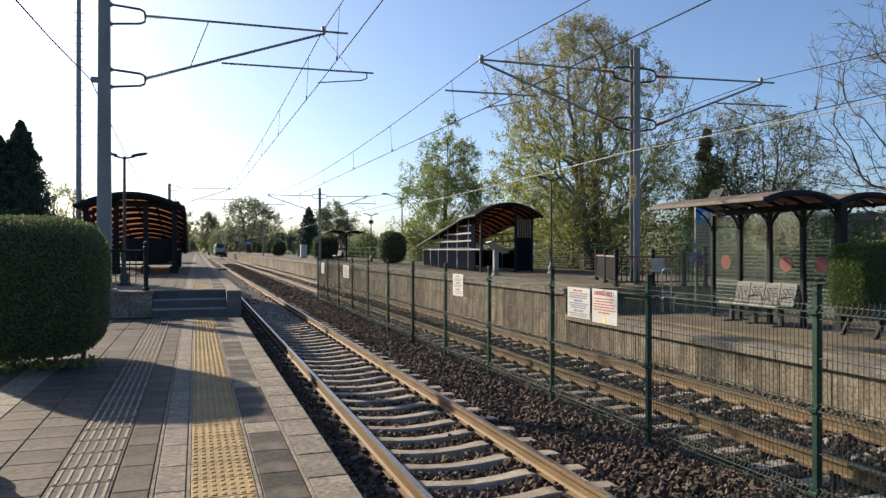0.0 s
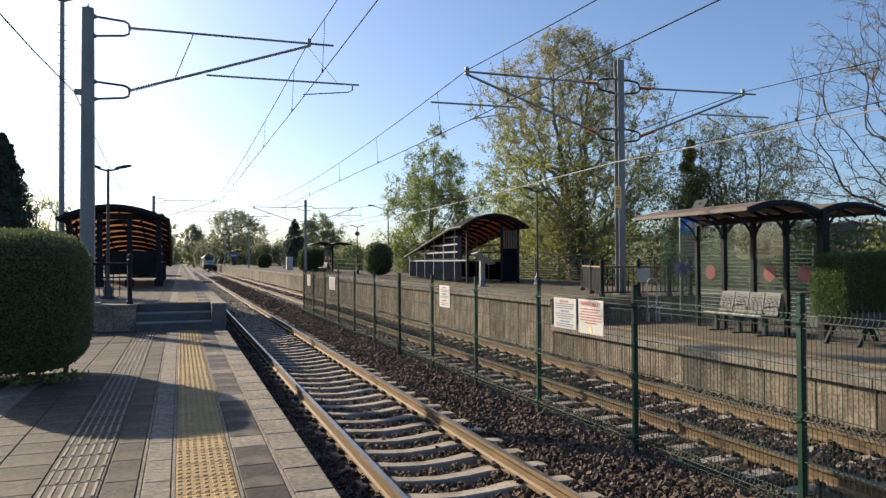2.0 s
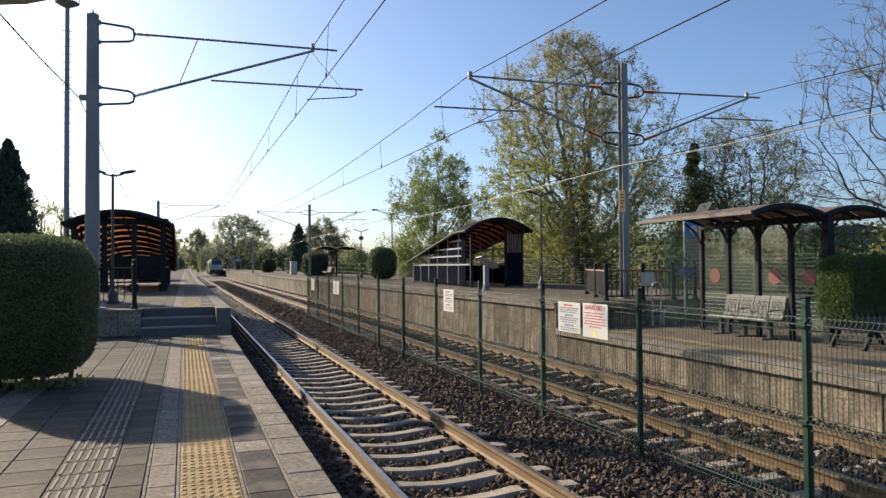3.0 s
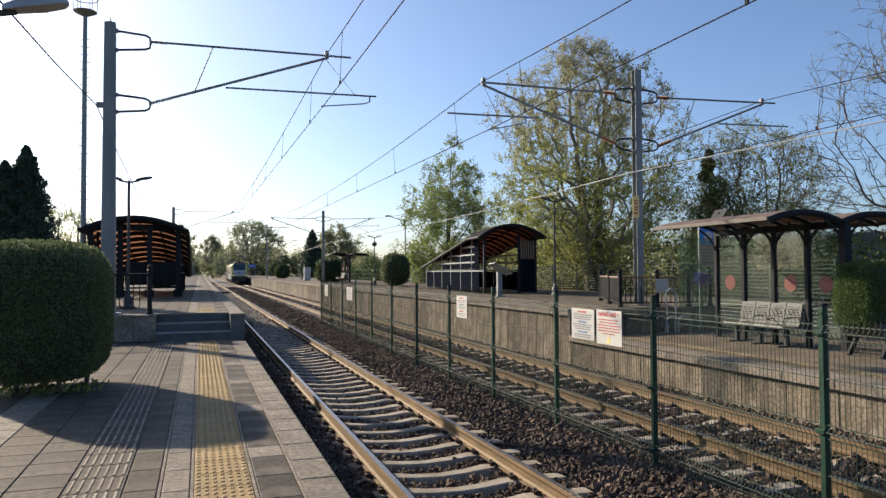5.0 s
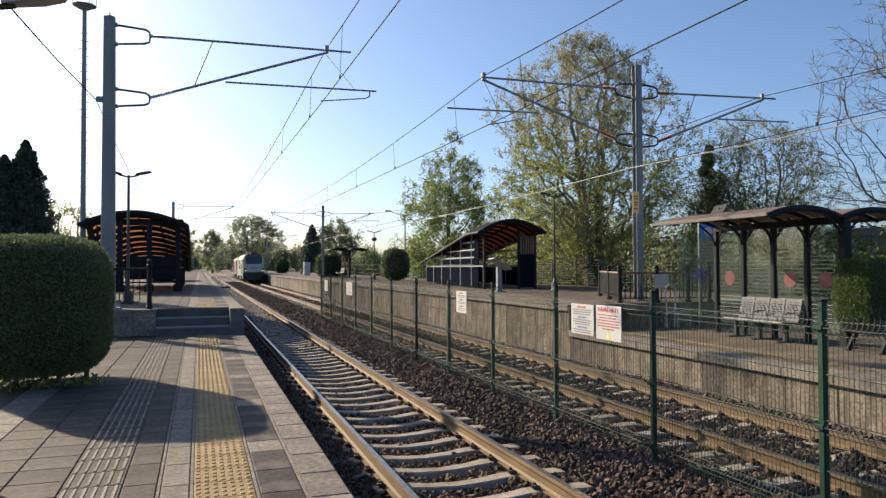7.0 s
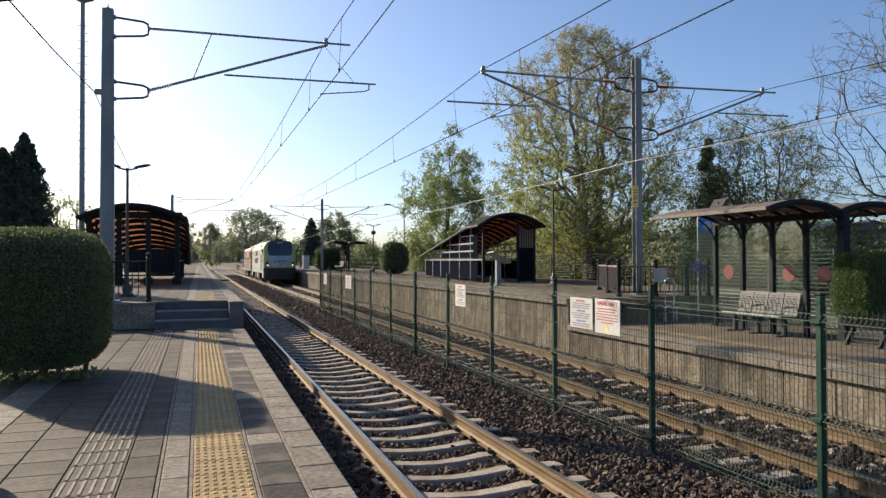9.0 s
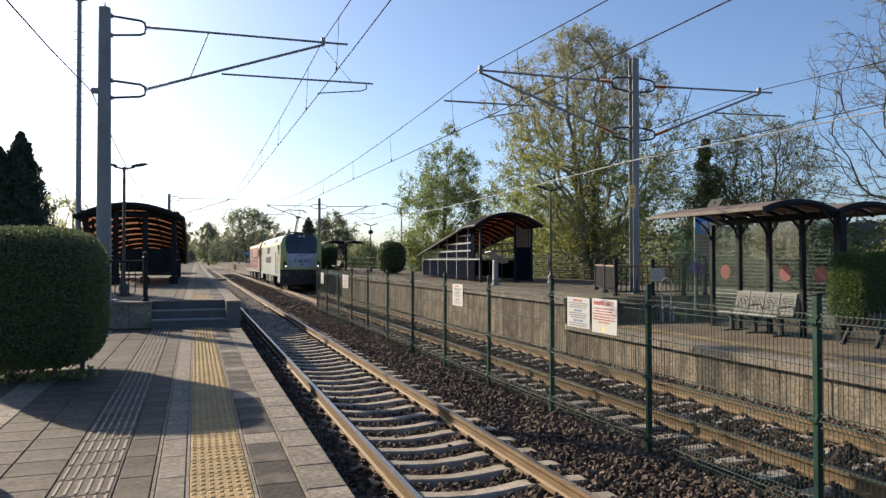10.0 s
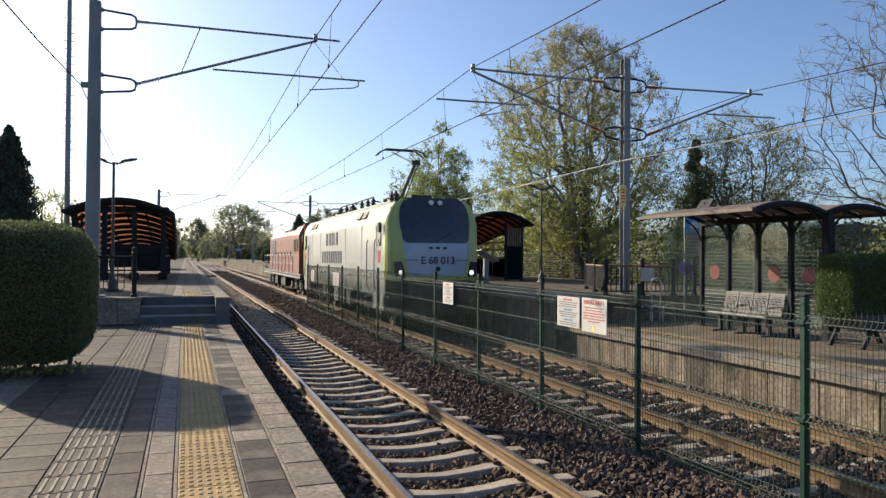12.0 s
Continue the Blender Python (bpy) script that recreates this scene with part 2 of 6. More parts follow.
def part(name, bm, material, parent=None, label="", smooth=False):
    """One mesh object out of a bmesh, under a thing or a part."""
    ob = new(name, mesh_from(name, bm, material, smooth))
    ob.parent = parent
    if label:
        ob["label"] = label
    return ob


def share(name, me, parent, m):
    """Another object on the same mesh, under parent."""
    ob = new(name, me)
    ob.parent = parent
    ob.matrix_basis = m
    return ob


def empty(name, m=Matrix()):
    ob = new(name)
    ob.empty_display_size = 0.2
    ob.matrix_basis = m
    return ob


def box(bm, x0, x1, y0, y1, z0, z1, bevel=0.0):
    v = [bm.verts.new((x, y, z)) for z in (z0, z1) for y in (y0, y1) for x in (x0, x1)]
    fs = [bm.faces.new([v[i] for i in q]) for q in ((0, 2, 3, 1), (4, 5, 7, 6), (0, 1, 5, 4), (2, 6, 7, 3), (0, 4, 6, 2), (1, 3, 7, 5))]
    if bevel:
        es = list({e for f in fs for e in f.edges})
        bmesh.ops.bevel(bm, geom=es, offset=bevel, segments=1, affect="EDGES")
    return v


def bbox(x0, x1, y0, y1, z0, z1, bevel=0.0):
    bm = bmesh.new()
    box(bm, x0, x1, y0, y1, z0, z1, bevel)
    return bm


def rings(bm, loops, close=True, cap=True):
    """Skin between successive loops of points."""
    vs = [[bm.verts.new(p) for p in lp] for lp in loops]
    n = len(vs[0])
    for a, b in zip(vs, vs[1:]):
        for i in range(n if close else n - 1):
            j = (i + 1) % n
            bm.faces.new((a[i], a[j], b[j], b[i]))
    if cap and close:
        bm.faces.new(list(reversed(vs[0])))
        bm.faces.new(vs[-1])
    return vs


def tube(bm, pts, r, n=8, r1=None):
    """A round bar along a polyline."""
    pts = [Vector(p) for p in pts]
    loops = []
    for i, p in enumerate(pts):
        d = (pts[min(i + 1, len(pts) - 1)] - pts[max(i - 1, 0)]).normalized()
        s = d.cross(Vector((0, 0, 1)) if abs(d.z) < 0.9 else Vector((0, 1, 0))).normalized()
        u = s.cross(d)
        rr = r if r1 is None else r + (r1 - r) * i / max(len(pts) - 1, 1)
        loops.append([p + (s * math.cos(2 * math.pi * k / n) + u * math.sin(2 * math.pi * k / n)) * rr for k in range(n)])
    rings(bm, loops)
    return bm


def bar(pts, r, n=8, r1=None):
    return tube(bmesh.new(), pts, r, n, r1)


def lathe(profile, n=16, bm=None, at=(0, 0, 0)):
    bm = bm or bmesh.new()
    rings(bm, [[(at[0] + r * math.cos(2 * math.pi * k / n), at[1] + r * math.sin(2 * math.pi * k / n), at[2] + z) for k in range(n)] for r, z in profile])
    return bm


def prism(poly, axis, a, b, bm=None):
    """A polygon drawn in the other two axes, drawn out along axis from a to b."""
    bm = bm or bmesh.new()
    put = {"x": lambda p, t: (t, p[0], p[1]), "y": lambda p, t: (p[0], t, p[1]), "z": lambda p, t: (p[0], p[1], t)}[axis]
    rings(bm, [[put(p, a) for p in poly], [put(p, b) for p in poly]])
    bmesh.ops.recalc_face_normals(bm, faces=bm.faces)
    return bm


def raw(name, verts, faces, material, smooth=False):
    """A mesh out of number arrays; all faces have the same number of corners."""
    me = bpy.data.meshes.new(name)
    verts, faces = np.asarray(verts, np.float32), np.asarray(faces, np.int32)
    me.vertices.add(len(verts))
    me.vertices.foreach_set("co", verts.ravel())
    k = faces.shape[1]
    me.loops.add(faces.size)
    me.loops.foreach_set("vertex_index", faces.ravel())
    me.polygons.add(len(faces))
    me.polygons.foreach_set("loop_start", np.arange(0, faces.size, k, dtype=np.int32))
    me.polygons.foreach_set("use_smooth", np.full(len(faces), smooth))
    me.update(calc_edges=True)
    me.materials.append(material)
    return me


def text_mesh(words, size, material):
    cu = bpy.data.curves.new("lettering", "FONT")
    cu.offset = size * 0.016
    cu.body, cu.size, cu.extrude, cu.align_x, cu.align_y = words, size, 0.002, "CENTER", "CENTER"
    ob = new("lettering", cu)
    bpy.context.view_layer.update()
    me = bpy.data.meshes.new_from_object(ob.evaluated_get(bpy.context.evaluated_depsgraph_get()))
    bpy.data.objects.remove(ob)
    me.materials.clear()
    me.materials.append(material)
    return me


rng = np.random.default_rng(7)


def leaf_cloud(name, pts, size, material, droop=0.0):
    """Small folded leaves, each a kite of its own, scattered at the points."""
    pts = np.asarray(pts, float)
    n = len(pts)
    a = rng.normal(size=(n, 3))
    a[:, 2] -= droop
    a /= np.linalg.norm(a, axis=1)[:, None]
    b = np.cross(a, rng.normal(size=(n, 3)))
    b /= np.linalg.norm(b, axis=1)[:, None] + 1e-9
    s = size * rng.uniform(0.6, 1.35, n)[:, None]
    v = np.stack([pts, pts + a * s * 0.5 + b * s * 0.38, pts + a * s, pts + a * s * 0.5 - b * s * 0.38], 1).reshape(-1, 3)
    return raw(name, v, np.arange(4 * n).reshape(n, 4), material)


# ---- ground, tracks, platforms ----
RAIL_Z, UP_Z = -0.55, 0.62
TRACKS = (2.67, 7.0)
FAR = 330.0
tagged(part("ground", bbox(-2600, 2600, -400, 4200, -1.6, -0.95), SOIL), "grassy bare earth reaching to the horizon", "ground", kind="structure")

xs, ys = np.arange(0.9, 8.95, 0.16), np.concatenate([np.arange(-4, 40, 0.2), np.arange(40, FAR, 4.0)])
gx, gy = np.meshgrid(xs, ys)
gz = np.full(gx.shape, -0.79) + 0.05 * np.exp(-((gx - 4.85) / 0.7) ** 2)
gz -= 0.06 * np.exp(-((gx - TRACKS[0]) / 0.45) ** 4)
gz += 0.07 * (gx < 1.6)
gz += 0.025 * np.sin(gx * 9 + gy * 7) * np.sin(gy * 11 - gx * 5) * (gy < 40)
nx, ny = len(xs), len(ys)
idx = np.arange(nx * ny).reshape(ny, nx)
quads = np.stack([idx[:-1, :-1], idx[:-1, 1:], idx[1:, 1:], idx[1:, :-1]], -1).reshape(-1, 4)
bed = tagged(new("track_bed", raw("track_bed", np.stack([gx, gy, gz], -1).reshape(-1, 3), quads, BED, True)), "dark brown crushed-stone bed between the platforms", "track bed", kind="structure")


def stones(name, n, x0, x1, y0, y1, size, power=1.6):
    """Loose crushed stones, denser towards y0."""
    block = np.array([(a, b, c) for a in (-1, 1) for b in (-1, 1) for c in (-1, 1)]) * 0.62
    tri = np.array([(0, 1, 3), (0, 3, 2), (4, 6, 7), (4, 7, 5), (0, 4, 5), (0, 5, 1), (2, 3, 7), (2, 7, 6), (0, 2, 6), (0, 6, 4), (1, 5, 7), (1, 7, 3)])
    x = rng.uniform(x0, x1, n)
    y = y0 + (y1 - y0) * rng.uniform(0, 1, n) ** power
    between = np.minimum(np.abs(x - TRACKS[0]), np.abs(x - TRACKS[1])) < 1.3
    z = -0.77 + 0.06 * np.exp(-((x - 4.85) / 0.7) ** 2) + rng.uniform(-0.015, 0.03, n)
    z -= 0.055 * np.exp(-((x - TRACKS[0]) / 0.45) ** 4)
    z += 0.055 * (x < 1.72)
    # keep the sleepers' tops free of most stones
    on = between & (np.abs((y / 0.6) % 1 - 0.5) < 0.24)
    keep = ~on | (rng.uniform(0, 1, n) < np.where(x < 4.8, np.where(x < 1.72, 0.9, 0.015), np.where(np.abs(x - TRACKS[1]) < 0.6, 0.28, 0.03)))
    z = np.where(on & (x > 1.72), z + 0.03, z)
    x, y, z = x[keep], y[keep], z[keep]
    n = len(x)
    sc = size * rng.uniform(0.55, 1.3, (n, 1, 1)) * rng.uniform(0.5, 1.3, (n, 1, 3))
    v = block[None] * sc * rng.uniform(0.55, 1.3, (n, 8, 3))
    q = rng.normal(size=(n, 4))
    q /= np.linalg.norm(q, axis=1)[:, None]
    w, a, b, c = q.T
    R = np.stack([np.stack([1 - 2 * (b * b + c * c), 2 * (a * b - c * w), 2 * (a * c + b * w)], -1), np.stack([2 * (a * b + c * w), 1 - 2 * (a * a + c * c), 2 * (b * c - a * w)], -1), np.stack([2 * (a * c - b * w), 2 * (b * c + a * w), 1 - 2 * (a * a + b * b)], -1)], -2)
    v = np.einsum("nij,nkj->nki", R, v) + np.stack([x, y, z], -1)[:, None]
    f = tri[None] + (8 * np.arange(n))[:, None, None]
    return new(name, raw(name, v.reshape(-1, 3), f.reshape(-1, 3), BALLAST))


tagged(stones("ballast_stones", 84000, 1.1, 8.85, 2.6, 33.0, 0.037), "loose dark brown crushed ballast stones", "ballast", kind="stuff")
tagged(stones("ballast_stones", 22000, 1.15, 8.85, 32.0, 120.0, 0.062, 1.4), "loose dark brown crushed ballast stones, farther off", "ballast", kind="stuff")


def rail_profile():
    half = [(0.0, 0.0), (0.034, -0.003), (0.036, -0.04), (0.014, -0.052), (0.009, -0.075), (0.009, -0.135), (0.03, -0.158), (0.07, -0.165), (0.07, -0.176)]
    return half + [(-x, z) for x, z in reversed(half[1:])]


def sleeper_mesh():
    loops = []
    for x, w, h in ((-1.3, 0.13, -0.20), (-1.27, 0.145, -0.188), (-0.98, 0.15, -0.178), (-0.55, 0.145, -0.180), (-0.3, 0.12, -0.208), (0, 0.115, -0.222), (0.3, 0.12, -0.208), (0.55, 0.145, -0.178), (0.98, 0.15, -0.178), (1.27, 0.145, -0.188), (1.3, 0.13, -0.20)):
        loops.append([(x, -w, -0.36), (x, -w * 0.76, h - 0.014), (x, -w * 0.64, h), (x, w * 0.64, h), (x, w * 0.76, h - 0.014), (x, w, -0.36)])
    bm = bmesh.new()
    rings(bm, loops)
    bmesh.ops.recalc_face_normals(bm, faces=bm.faces)
    return mesh_from("sleeper", bm, SLEEPER)


def clip_mesh():
    bm = bmesh.new()
    for s in (-0.7525, 0.7525):
        for d in (-1, 1):
            box(bm, s + d * 0.075 - 0.02, s + d * 0.075 + 0.02, -0.06, 0.06, -0.18, -0.145, 0.008)
            tube(bm, [(s + d * 0.06, -0.05, -0.15), (s + d * 0.10, -0.05, -0.125), (s + d * 0.135, 0, -0.15), (s + d * 0.10, 0.05, -0.125), (s + d * 0.06, 0.05, -0.15)], 0.012, 5)
            tube(bm, [(s + d * 0.105, 0, -0.18), (s + d * 0.105, 0, -0.105)], 0.017, 6)
    return mesh_from("rail_fastening", bm, CLIP)


sleeper_me, clip_me = sleeper_mesh(), clip_mesh()
for k, tx in enumerate(TRACKS):
    track = tagged(empty("railway_track", Matrix.Translation((tx, 0, RAIL_Z))), "railway track of rusty rails on concrete sleepers", "railway track", "parallel tracks", "structure")
    for s in (-0.7525, 0.7525):
        part("rail", prism([(s + x, z) for x, z in rail_profile()], "y", -4, FAR), RUST, track)
        part("rail_head", bbox(s - 0.026, s + 0.026, -4, FAR, 0.0, 0.003), SHINE, track, "polished running surface of the rail")
    for i in range(300):
        y = (i - 3) * 0.6 + 0.3
        share("sleeper", sleeper_me, track, Matrix.Translation((0, y, 0)))
        if y < 36:
            share("rail_fastening", clip_me, track, Matrix.Translation((0, y, 0)))

crossing = tagged(empty("track_crossing", Matrix.Translation((TRACKS[0], 87.0, RAIL_Z))), "dark boarded foot crossing on the near track", "crossing")
for x0, x1 in ((-1.45, -0.84), (-0.66, -0.01), (0.01, 0.66), (0.84, 1.45)):
    for k in range(2):
        part("board", bbox(x0, x1, -1.25 + 1.26 * k, -0.01 + 1.26 * k, -0.19, -0.015, 0.01), DARKPAVER, crossing)

# low platform, its steps and the high platform on the near side
EDGE = 1.03
platform_l = tagged(part("platform_low_west", bbox(-9, EDGE - 0.06, -6, 18.1, -1.0, -0.01), CONC), "low platform of grey pavers with a concrete edge", "platform", kind="structure")
platform_lu = tagged(part("platform_high_west", bbox(-9, EDGE - 0.06, 19.0, 118, -1.0, UP_Z - 0.01), CONC), "high platform of grey pavers along the near track", "platform", kind="structure")
tagged(part("platform_far_west", bbox(-3.1, EDGE - 0.06, 118, FAR, -1.0, UP_Z - 0.01), CONC), "narrow far end of the high platform", "platform", kind="structure")
platform_r = tagged(part("platform_low_east", bbox(8.86, 18, -6, 16.2, -1.0, -0.01), CONC), "low platform with a stained concrete wall", "platform", kind="structure")
platform_ru = tagged(part("platform_high_east", bbox(8.86, 18, 16.2, FAR, -1.0, UP_Z - 0.01), CONC), "high platform with a stained concrete wall", "platform", kind="structure")


def slab_mesh(name, w, l, material, gap=0.0035, h=0.05):
    return mesh_from(name, bbox(-w / 2 + gap, w / 2 - gap, -l / 2 + gap, l / 2 - gap, -h, 0, 0.006), material)


def tactile_mesh(w, l, cols, rows, material, bump_l, bump_w):
    bm = bbox(-w / 2 + 0.003, w / 2 - 0.003, -l / 2 + 0.003, l / 2 - 0.003, -0.05, 0, 0.004)
    for i in range(cols):
        for j in range(rows):
            x, y = (i + 0.5) / cols * w - w / 2, (j + 0.5) / rows * l - l / 2
            lo = [(x - bump_w / 2, y - bump_l / 2, -0.001), (x + bump_w / 2, y - bump_l / 2, -0.001), (x + bump_w / 2, y + bump_l / 2, -0.001), (x - bump_w / 2, y + bump_l / 2, -0.001)]
            hi = [(x + (px - x) * 0.62, y + (py - y) * 0.7, 0.006) for px, py, _ in lo]
            rings(bm, [lo, hi])
    return mesh_from("tactile_tile", bm, material)


def joined_slabs(name, cells, material, parent, h=0.05, gap=0.006):
    """Many plain slabs as one mesh: cells of x0, x1, y0, y1, z."""
    c = np.asarray(cells, float)
    n = len(c)
    x0, x1, y0, y1, z = c[:, 0] + gap, c[:, 1] - gap, c[:, 2] + gap, c[:, 3] - gap, c[:, 4]
    v = np.stack([np.stack([a, b, zz], -1) for zz in (z - h, z) for a, b in ((x0, y0), (x1, y0), (x1, y1), (x0, y1))], 1)
    q = np.array([(4, 5, 6, 7), (0, 1, 5, 4), (1, 2, 6, 5), (2, 3, 7, 6), (3, 0, 4, 7)])
    f = (q[None] + (8 * np.arange(n))[:, None, None]).reshape(-1, 4)
    ob = new(name, raw(name, v.reshape(-1, 3), f, material))
    ob.parent = parent
    return tagged(ob, kind="stuff")


# rows of the near platform: x centre, width, length, mesh
cope_me = mesh_from("coping_slab", bbox(-0.145, 0.145, -0.2965, 0.2965, -0.14, 0, 0.012), COPE)
dark_me, pale_me = slab_mesh("dark_paver", 0.295, 0.60, DARKPAVER), slab_mesh("pale_slab", 0.20, 0.60, SLAB)
light_me = slab_mesh("light_paver", 0.295, 0.40, SLAB)
edging_me = mesh_from("edging_strip", bbox(-0.011, 0.011, -0.298, 0.298, -0.05, 0.0015, 0.001), SLAB)
grey_me = slab_mesh("grey_paver", 0.24, 0.60, PAVER)
paver_me = slab_mesh("paver", 0.40, 0.40, PAVER)
yellow_me = tactile_mesh(0.42, 0.40, 7, 4, YELLOW, 0.050, 0.036)
faded_me = tactile_mesh(0.42, 0.40, 7, 4, FADEDYELLOW, 0.050, 0.036)
worn_me = slab_mesh("paver", 0.42, 0.40, WARMPAVE)
bars = bmesh.new()
for i in range(6):
    x = (i + 0.5) / 6 * 0.41 - 0.205
    box(bars, x - 0.0115, x + 0.0115, -0.17, 0.17, -0.001, 0.006, 0.002)
bars_me = mesh_from("guide_bar", bars, GUIDE)
plain_guide_me = slab_mesh("guide_tile", 0.42, 0.40, PAVER)


def dress_west(parent, y0, y1, z, near):
    n = int((y1 - y0) / 0.4)
    end = y0 + min(n, 150) * 0.4
    for i in range(int((end - y0) / 0.6)):
        y = y0 + 0.3 + 0.6 * i
        share("coping_slab", cope_me, parent, Matrix.Translation((EDGE - 0.145, y, z)))
        share("pale_slab", pale_me, parent, Matrix.Translation((-0.162, y, z)))
        share("paver", grey_me, parent, Matrix.Translation((-0.41, y + 0.1, z)))
        if i < 45:
            for x in (-0.276, -0.048, 0.400, 0.728):
                share("edging_strip", edging_me, parent, Matrix.Translation((x, y, z)))
    y, i = y0, 0
    while y < end - 0.6:
        light = i % 4 == 2
        ln = 0.40 if light else 0.60
        share("dark_paver", light_me if light else dark_me, parent, Matrix.Translation((0.564, y + ln / 2, z)))
        y, i = y + ln, i + 1
    for i in range(min(n, 150)):
        y = y0 + 0.2 + 0.4 * i
        fresh = near or i < 6
        share("tactile_tile" if fresh else "paver", yellow_me if fresh else worn_me, parent, Matrix.Translation((0.175, y, z)))
        share("guide_tile", plain_guide_me, parent, Matrix.Translation((-0.74, y + 0.17, z)))
        if fresh:
            share("guide_bar", bars_me, parent, Matrix.Translation((-0.74, y + 0.17, z)))
    rest, count = [], 0
    for j in range(20):
        for i in range(n if j < 12 or near else 0):
            x, y = -1.15 - 0.4 * j, y0 + 0.2 + 0.4 * i
            if y > 117 and x < -2.9:
                continue
            pale = (j % 4 == 2)
            if near and j < 6 and count < 290:
                share("paver", pale_paver_me if pale else paver_me, parent, Matrix.Translation((x, y, z)))
                count += 1
            else:
                rest.append((x - 0.2, x + 0.2, y - 0.2, y + 0.2, z))
    joined_slabs("pavers", rest, PAVER, parent)
    far0 = y0 + min(n, 150) * 0.4
    if far0 < y1 - 1:
        for nm, x0, x1, m in (("coping", EDGE - 0.29, EDGE, COPE), ("dark_strip", 0.395, 0.735, DARKPAVER), ("worn_strip", -0.035, 0.385, WARMPAVE), ("pale_strip", -0.26, -0.04, SLAB), ("grey_strip", -0.95, -0.265, PAVER)):
            joined_slabs(nm, [(x0, x1, far0 + k * 0.8, far0 + k * 0.8 + 0.8, z) for k in range(int((y1 - far0) / 0.8))], m, parent)


pale_paver_me = slab_mesh("paver", 0.40, 0.40, SLAB)
dress_west(platform_l, 0.9, 18.1, 0.0, True)
dress_west(platform_lu, 19.0, FAR, UP_Z, False)
for i in range(3):
    joined_slabs("behind_pavers", [(-9, EDGE, -6 + 2.3 * i, -3.7 + 2.3 * i, 0)], PAVER, platform_l)

steps = tagged(empty("platform_steps"), "dark granite steps between concrete cheek walls", "steps", kind="structure")
for i in range(3):
    y = 18.1 + 0.3 * i
    part("step", bbox(-0.97, 0.70, y, 19.0, -0.2 + i * 0.207, (i + 1) * 0.2067 - 0.035, 0.006), GRANITE, steps)
    part("tread", bbox(-0.97, 0.70, y - 0.02, y + 0.31, (i + 1) * 0.2067 - 0.035, (i + 1) * 0.2067 + (0.002 if i == 2 else 0), 0.008), COPE if i == 2 else TREAD, steps)
part("cheek_wall", bbox(0.70, EDGE, 18.08, 19.0, -0.9, UP_Z - 0.05), GRANITE, steps)
part("cheek_cap", bbox(0.69, EDGE + 0.01, 18.06, 19.0, UP_Z - 0.05, UP_Z, 0.008), COPE, steps)
part("cheek_wall", bbox(-9, -0.97, 18.39, 19.0, -0.2, UP_Z - 0.05), CONC, steps)
slab_w = mesh_from("wall_slab", bbox(-0.245, 0.245, 0, 0.04, 0.0, UP_Z - 0.05, 0.006), COPE)
for i in range(14):
    share("wall_slab", slab_w, steps, Matrix.Translation((-1.22 - 0.5 * i, 18.35, 0)))
part("cheek_cap", bbox(-9, -0.96, 18.31, 19.0, UP_Z - 0.05, UP_Z, 0.008), COPE, steps)

# far platforms: coping, wall panels, paving
cope_r = mesh_from("coping_slab", bbox(0, 0.5, -0.497, 0.497, -0.16, 0, 0.012), COPE)
panel_me = mesh_from("wall_panel", bbox(0, 0.05, -0.493, 0.493, -0.85, -0.16, 0.006), CONC)
panel_hi = mesh_from("wall_panel", bbox(0, 0.05, -0.493, 0.493, -1.4, -0.16, 0.006), CONC)
for parent, y0, y1, z, pm in ((platform_r, 0.2, 16.2, 0.0, panel_me), (platform_ru, 16.2, FAR, UP_Z, panel_hi)):
    for i in range(min(int(y1 - y0), 120)):
        share("coping_slab", cope_r, parent, Matrix.Translation((8.74, y0 + i + 0.5, z)))
    for i in range(min(int(y1 - y0), 130)):
        share("wall_panel", pm, parent, Matrix.Translation((8.82, y0 + i + 0.5, z)))
    if y1 > 200:
        joined_slabs("coping", [(8.74, 9.24, y, y + 1, z) for y in np.arange(y0 + 120, y1, 1.0)], COPE, parent, 0.16)
    for i in range(min(int((y1 - y0) / 0.4), 90)):
        share("tactile_tile", faded_me, parent, Matrix.Translation((9.65, y0 + 0.2 + 0.4 * i, z)))
    if y1 > 200:
        joined_slabs("yellow_strip", [(9.44, 9.86, y, y + 0.8, z) for y in np.arange(y0 + 36.0, y1, 0.8)], FADEDYELLOW, parent)
    cells = [(x, x + 0.4, y, y + 0.4, z) for y in np.arange(y0, min(y1, 70) - 0.01, 0.4) for x in [9.245] + [9.865 + 0.4 * k for k in range(20)]]
    cells += [(9.24, 18, y, y + 2, z) for y in np.arange(70.2, y1, 2.0)] if y1 > 200 else []
    joined_slabs("pavers", cells, WARMPAVE, parent)
part("end_wall", bbox(8.76, 12.4, 16.16, 16.2, -0.05, UP_Z - 0.05), CONC, platform_ru)
part("end_wall", bbox(12.4, 18.0, 16.17, 16.2, -0.05, UP_Z - 0.05), CONC, platform_ru)

# ---- overhead line ----
KS = 1.3025          # size of the line gear: near masts first, the far ones below


def up(z):
    """Heights of the line gear, drawn to the wires' true height."""
    return 1.6 + (z - 1.6) * KS


